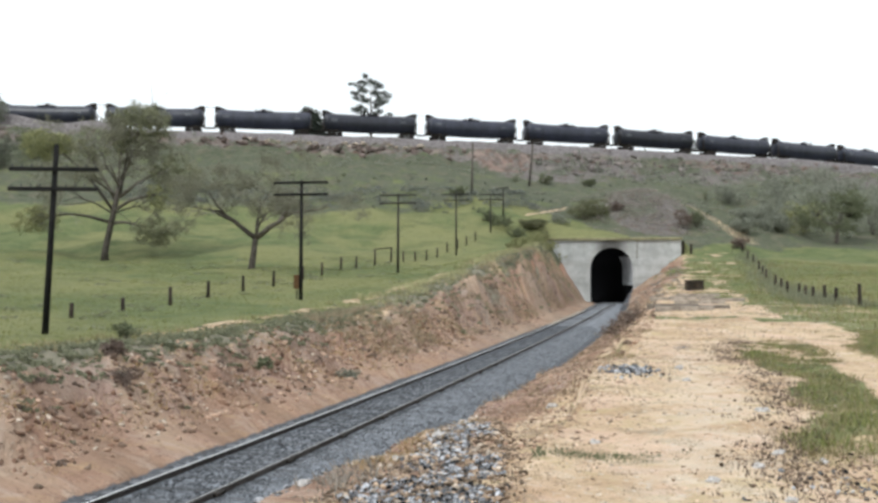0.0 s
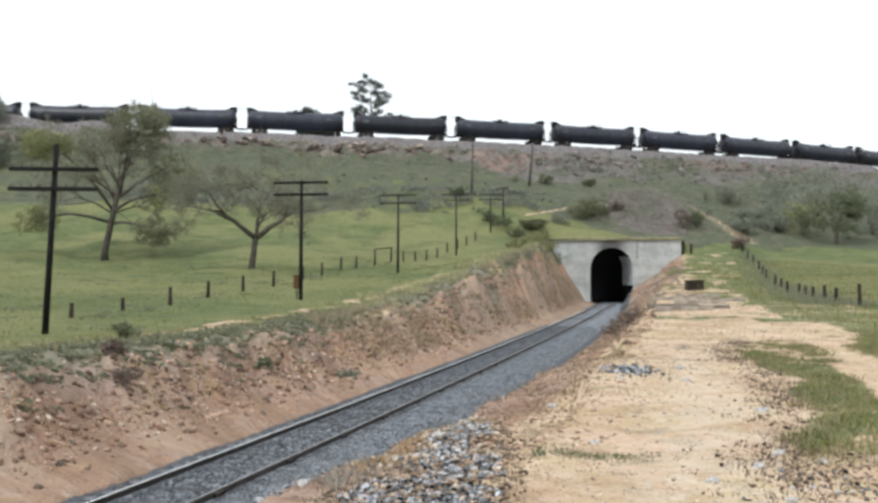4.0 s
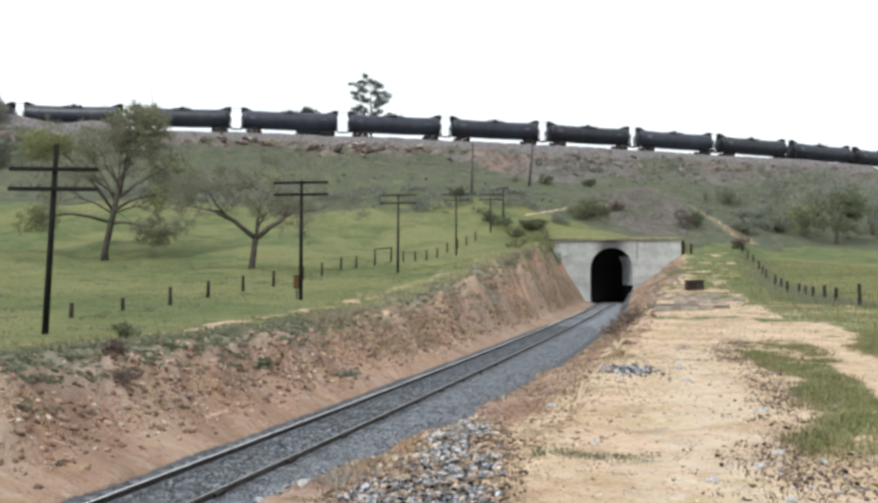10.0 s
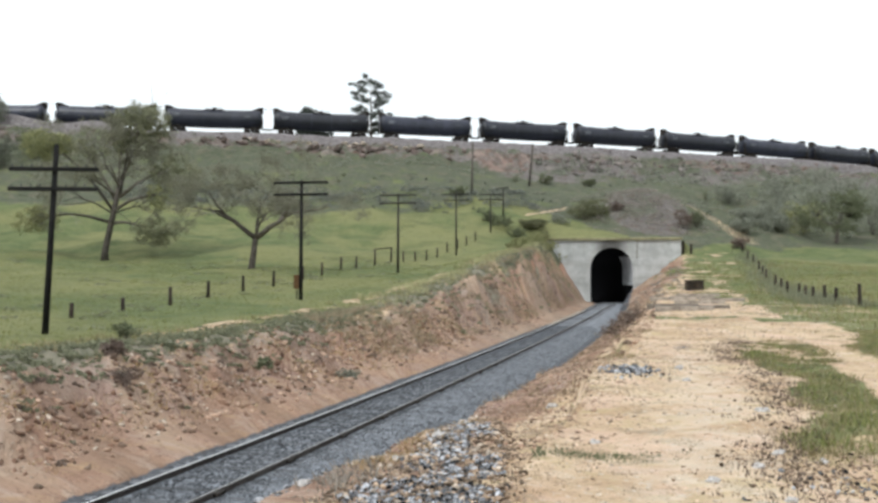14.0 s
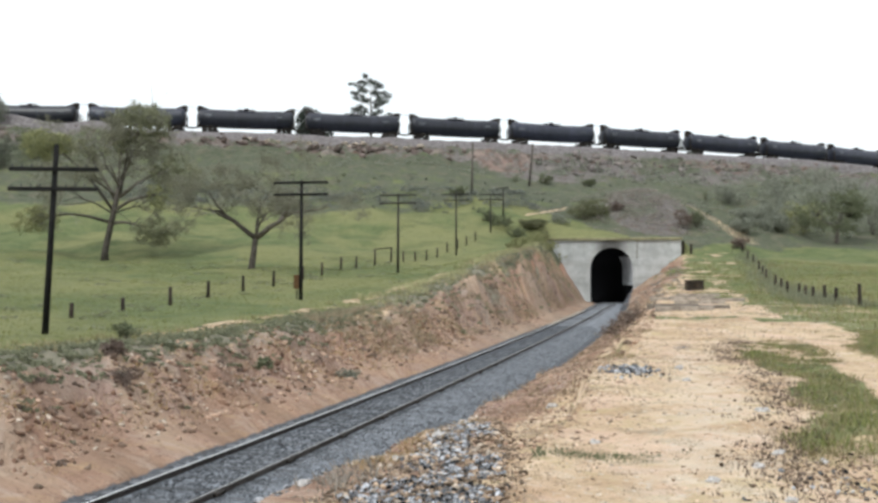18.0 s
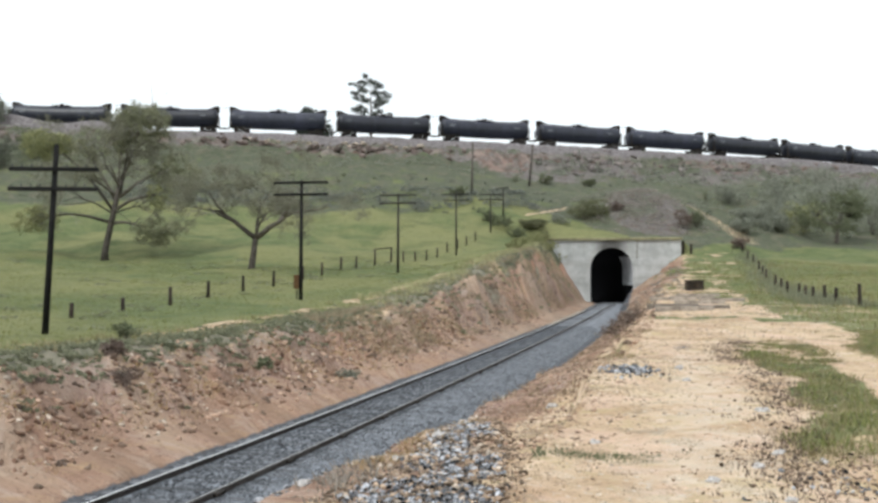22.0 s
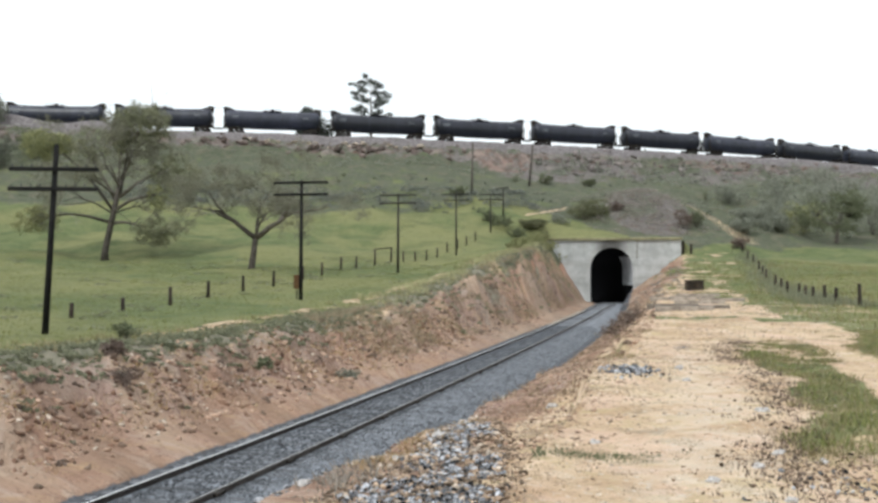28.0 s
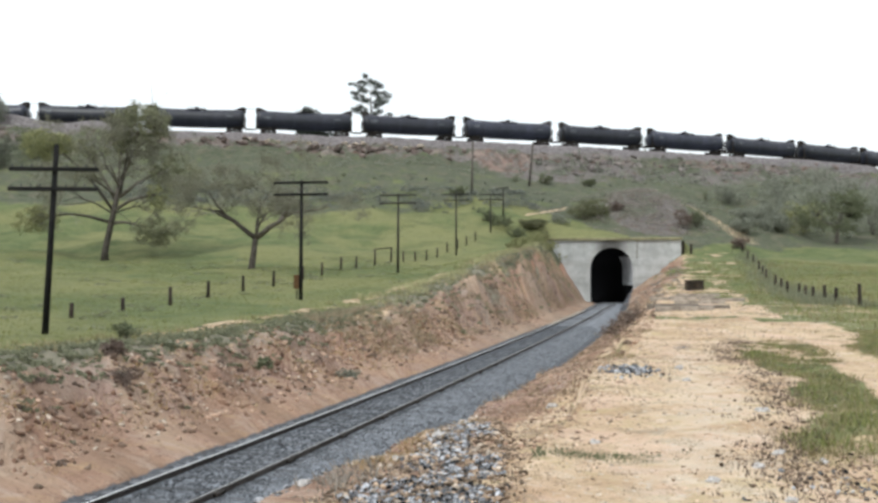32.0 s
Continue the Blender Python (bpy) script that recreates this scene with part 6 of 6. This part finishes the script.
# ---- grass ----
def tufts(name, pts, height, mat, label, seed, blades=7, spread=0.08):
    g = np.random.default_rng(seed)
    n = len(pts)
    c = np.repeat(pts, blades, 0)
    m = len(c)
    a = g.uniform(0, 6.283, m)
    r = spread * np.sqrt(g.uniform(0, 1, m))
    h = np.repeat(height, blades) * g.uniform(0.5, 1.2, m)
    base = c + np.stack([np.cos(a) * r, np.sin(a) * r, 0 * a - 0.02], -1)
    lean = g.uniform(0.1, 0.8, m)
    tip = base + np.stack([np.cos(a) * lean * h, np.sin(a) * lean * h, h], -1)
    b = g.uniform(0, 6.283, m)
    wide = (0.012 + 0.07 * h) * 0.6
    side = np.stack([np.cos(b) * wide, np.sin(b) * wide, 0 * b], -1)
    v = np.stack([base - side, base + side, tip], 1)
    me = bpy.data.meshes.new(name)
    me.vertices.add(m * 3)
    me.vertices.foreach_set("co", v.astype(np.float32).ravel())
    me.loops.add(m * 3)
    me.loops.foreach_set("vertex_index", np.arange(m * 3, dtype=np.int32))
    me.polygons.add(m)
    me.polygons.foreach_set("loop_start", np.arange(0, m * 3, 3, dtype=np.int32))
    me.update(calc_edges=True)
    me.materials.append(mat)
    return tagged(new(name, me), label, "grass", kind="stuff")


def sow():
    g = np.random.default_rng(77)

    def where(n, x0, x1, y0, y1, least):
        x, y = g.uniform(x0, x1, n), g.uniform(y0, y1, n)
        z, m = terrain(x, y)
        patch = fbm(x / 0.9, y / 0.9, 91, 3)
        k = m["grass"] + 0.3 * patch > least
        return np.stack([x, y, z], -1)[k]

    p = where(20000, 2, 16, 7, 34, 0.6)
    tufts("road_grass", p, g.uniform(0.04, 0.13, len(p)), M_GRASS, "short green grass along the dirt road", 78)
    p = where(12000, 2, 16, 7, 34, 0.7)
    tufts("dark_road_grass", p, g.uniform(0.04, 0.1, len(p)), M_SHRUBGREEN, "dark green herbs in the roadside grass", 85, 8, 0.1)
    p = where(22000, 0.5, 14, 7, 34, 0.35)
    tufts("dry_road_grass", p, g.uniform(0.04, 0.12, len(p)), M_DRYGRASS, "dry straw-coloured grass along the dirt road", 79)
    p = where(24000, -45, 8, 22, 110, 0.5)
    tufts("meadow_grass", p, g.uniform(0.05, 0.17, len(p)), M_GRASS, "spring meadow grass", 80, 6, 0.3)
    p = where(9000, 14, 50, 34, 120, 0.5)
    tufts("fence_grass", p, g.uniform(0.08, 0.3, len(p)), M_GRASS, "green grass along the fence", 81, 6, 0.3)
    n = 1300
    posts = np.array(RIGHT_POSTS)
    k = g.integers(0, len(posts) - 1, n)
    f = g.uniform(0, 1, n)[:, None]
    q = posts[k] * (1 - f) + posts[k + 1] * f + g.normal(0, 0.75, (n, 2))
    tufts("tall_fence_grass", on_ground(q[:, 0], q[:, 1]), g.uniform(0.15, 0.5, n), M_RIM, "tall grey-green grass along the leaning fence", 93, 8, 0.2)
    p = where(5000, 14, 50, 34, 120, 0.4)
    tufts("dry_fence_grass", p, g.uniform(0.1, 0.35, len(p)), M_DRYGRASS, "long dry grass along the fence", 92, 6, 0.3)
    n = 1300
    s, off = g.uniform(2, 100, n), -g.normal(7.6, 0.9, n)
    x, y = line_points(LOW, s, off)
    tufts("dry_rim_grass", on_ground(x, y), g.uniform(0.08, 0.25, n), M_DRYGRASS, "dry grass along the rim of the cut", 82, 6, 0.25)
    n = 1500
    s, off = g.uniform(40, 120, n), -g.normal(7.6, 0.9, n)
    k = vnoise(s * 0.5, off * 0.8, 61) > -0.1
    x, y = line_points(LOW, s[k], off[k])
    tufts("pale_rim_grass", on_ground(x, y), g.uniform(0.15, 0.45, len(x)), M_PALEGRASS, "pale dry grass hanging over the rim of the cut", 94, 8, 0.25)
    n = 7000
    s, off = g.uniform(30, 118, n), -g.uniform(3.0, 6.6, n)
    x, y = line_points(LOW, s, off)
    k = vnoise(s * 0.33 - 1.3 * off, off * 0.4, 51) > -0.1
    x, y = x[k], y[k]
    tufts("bank_straw", on_ground(x, y), g.uniform(0.1, 0.35, len(x)), M_STRAW3, "pale straw hanging down the high bank", 87, 6, 0.2)
    n = 500
    s = g.uniform(-1, 20, n)
    off = strip_edge(s) + g.normal(-0.1, 0.22, n)
    x, y = line_points(LOW, s, off)
    tufts("brown_tussocks", on_ground(x, y), g.uniform(0.03, 0.09, n), M_SHRUBRED, "brown dry tussocks along the wheel track", 86, 9, 0.1)
    # dead weeds by the ballast and a green streak on the road
    n = 70
    x, y = -1.0 + g.normal(0, 0.22, n), 11.9 + g.normal(0, 0.8, n)
    tufts("dead_weeds", on_ground(x, y), g.uniform(0.05, 0.15, n), M_DEAD, "dead grey weeds on the stony edge", 83, 9, 0.12)
    n = 4200
    s, off = g.uniform(9, 119, n), g.uniform(3.2, 8.2, n)
    off = np.where(s < 60, 3.3 + 0.75 * (off - 3.2), off)
    k = vnoise(s * 0.6, off * 0.9, 58) > -0.35
    x, y = line_points(LOW, s[k], off[k])
    tufts("road_bank_straw", on_ground(x, y), g.uniform(0.05, 0.2, len(x)), M_STRAW2, "brown straw on the bank below the road", 91, 6, 0.16)
    n = 420
    s, off = g.uniform(2.8, 8.0, n), g.normal(4.75, 0.25, n)
    x, y = line_points(LOW, s, off)
    tufts("edge_straw", on_ground(x, y), g.uniform(0.03, 0.1, n), M_STRAW, "orange straw on the edge of the dirt road", 88, 8, 0.09)
    n = 5200
    s, off = g.uniform(-2, 48, n), -g.triangular(2.2, 4.6, 6.3, n)
    x, y = line_points(LOW, s, off)
    k = vnoise(s * 0.8, off * 0.8, 53) + 0.5 * vnoise(s * 2.3, off * 2.0, 55) > 0.1
    tufts("bank_wisps", on_ground(x, y)[k], g.uniform(0.04, 0.14, n)[k], M_STRAW, "wisps of dry straw on the red bank", 89, 6, 0.12)
    n = 7000
    s, off = g.uniform(-4, 34, n), g.uniform(5.2, 9.4, n)
    x, y = line_points(LOW, s, off)
    k = vnoise(x * 0.9, y * 0.6, 54) > 0.1
    tufts("road_straw", on_ground(x, y)[k], g.uniform(0.015, 0.05, n)[k], M_STRAW2, "short straw scattered over the dirt road", 90, 6, 0.08)
    n = 260
    x, y = 1.45 + g.normal(0, 0.3, n), 10.0 + g.normal(0, 0.14, n)
    tufts("road_weeds", on_ground(x, y), g.uniform(0.02, 0.06, n), M_SHRUBGREEN, "thin line of dark weeds on the road", 84, 7, 0.05)


sow()


# ---- sleepers of the lower line ----
def lay_sleepers():
    bm = bmesh.new()
    add_box(bm, (2.6, 0.23, 0.14), Matrix(), 0.012)
    first = part("sleeper", bm, M_TIE, TRACK_LOW)
    g = random.Random(3)
    for k in range(270):
        x, y, a = LOW.at(-9 + k * 0.5)
        m = pose(x, y, -0.18 + g.uniform(-0.008, 0.01)) @ Matrix.Rotation(a - math.pi / 2 + g.uniform(-0.02, 0.02), 4, "Z")
        if k:
            share("sleeper", first, TRACK_LOW, m)
        else:
            first.matrix_basis = m


lay_sleepers()


def joint_bars():
    """Dark joint bars bolted to the outer side of the rail."""
    bm = bmesh.new()
    add_box(bm, (0.07, 0.34, 0.07), Matrix(), 0.012)
    first = part("joint_bar", bm, M_GEAR, TRACK_LOW)
    for k, s in enumerate((7.1, 10.3, 13.5, 16.7, 20.1, 23.1, 26.3, 29.5, 32.7)):
        x, y, a = LOW.at(s, 0.82)
        m = pose(x, y, -0.06) @ Matrix.Rotation(a - math.pi / 2, 4, "Z")
        if k:
            share("joint_bar", first, TRACK_LOW, m)
        else:
            first.matrix_basis = m


joint_bars()


def motions():
    """The train runs at a steady pace along the upper line."""
    for car, s, speed in CARS:
        walk(car, [(t, car_pose(s - speed * t)) for t in np.arange(0.0, CLIP + 0.01, 2.0)])


motions()
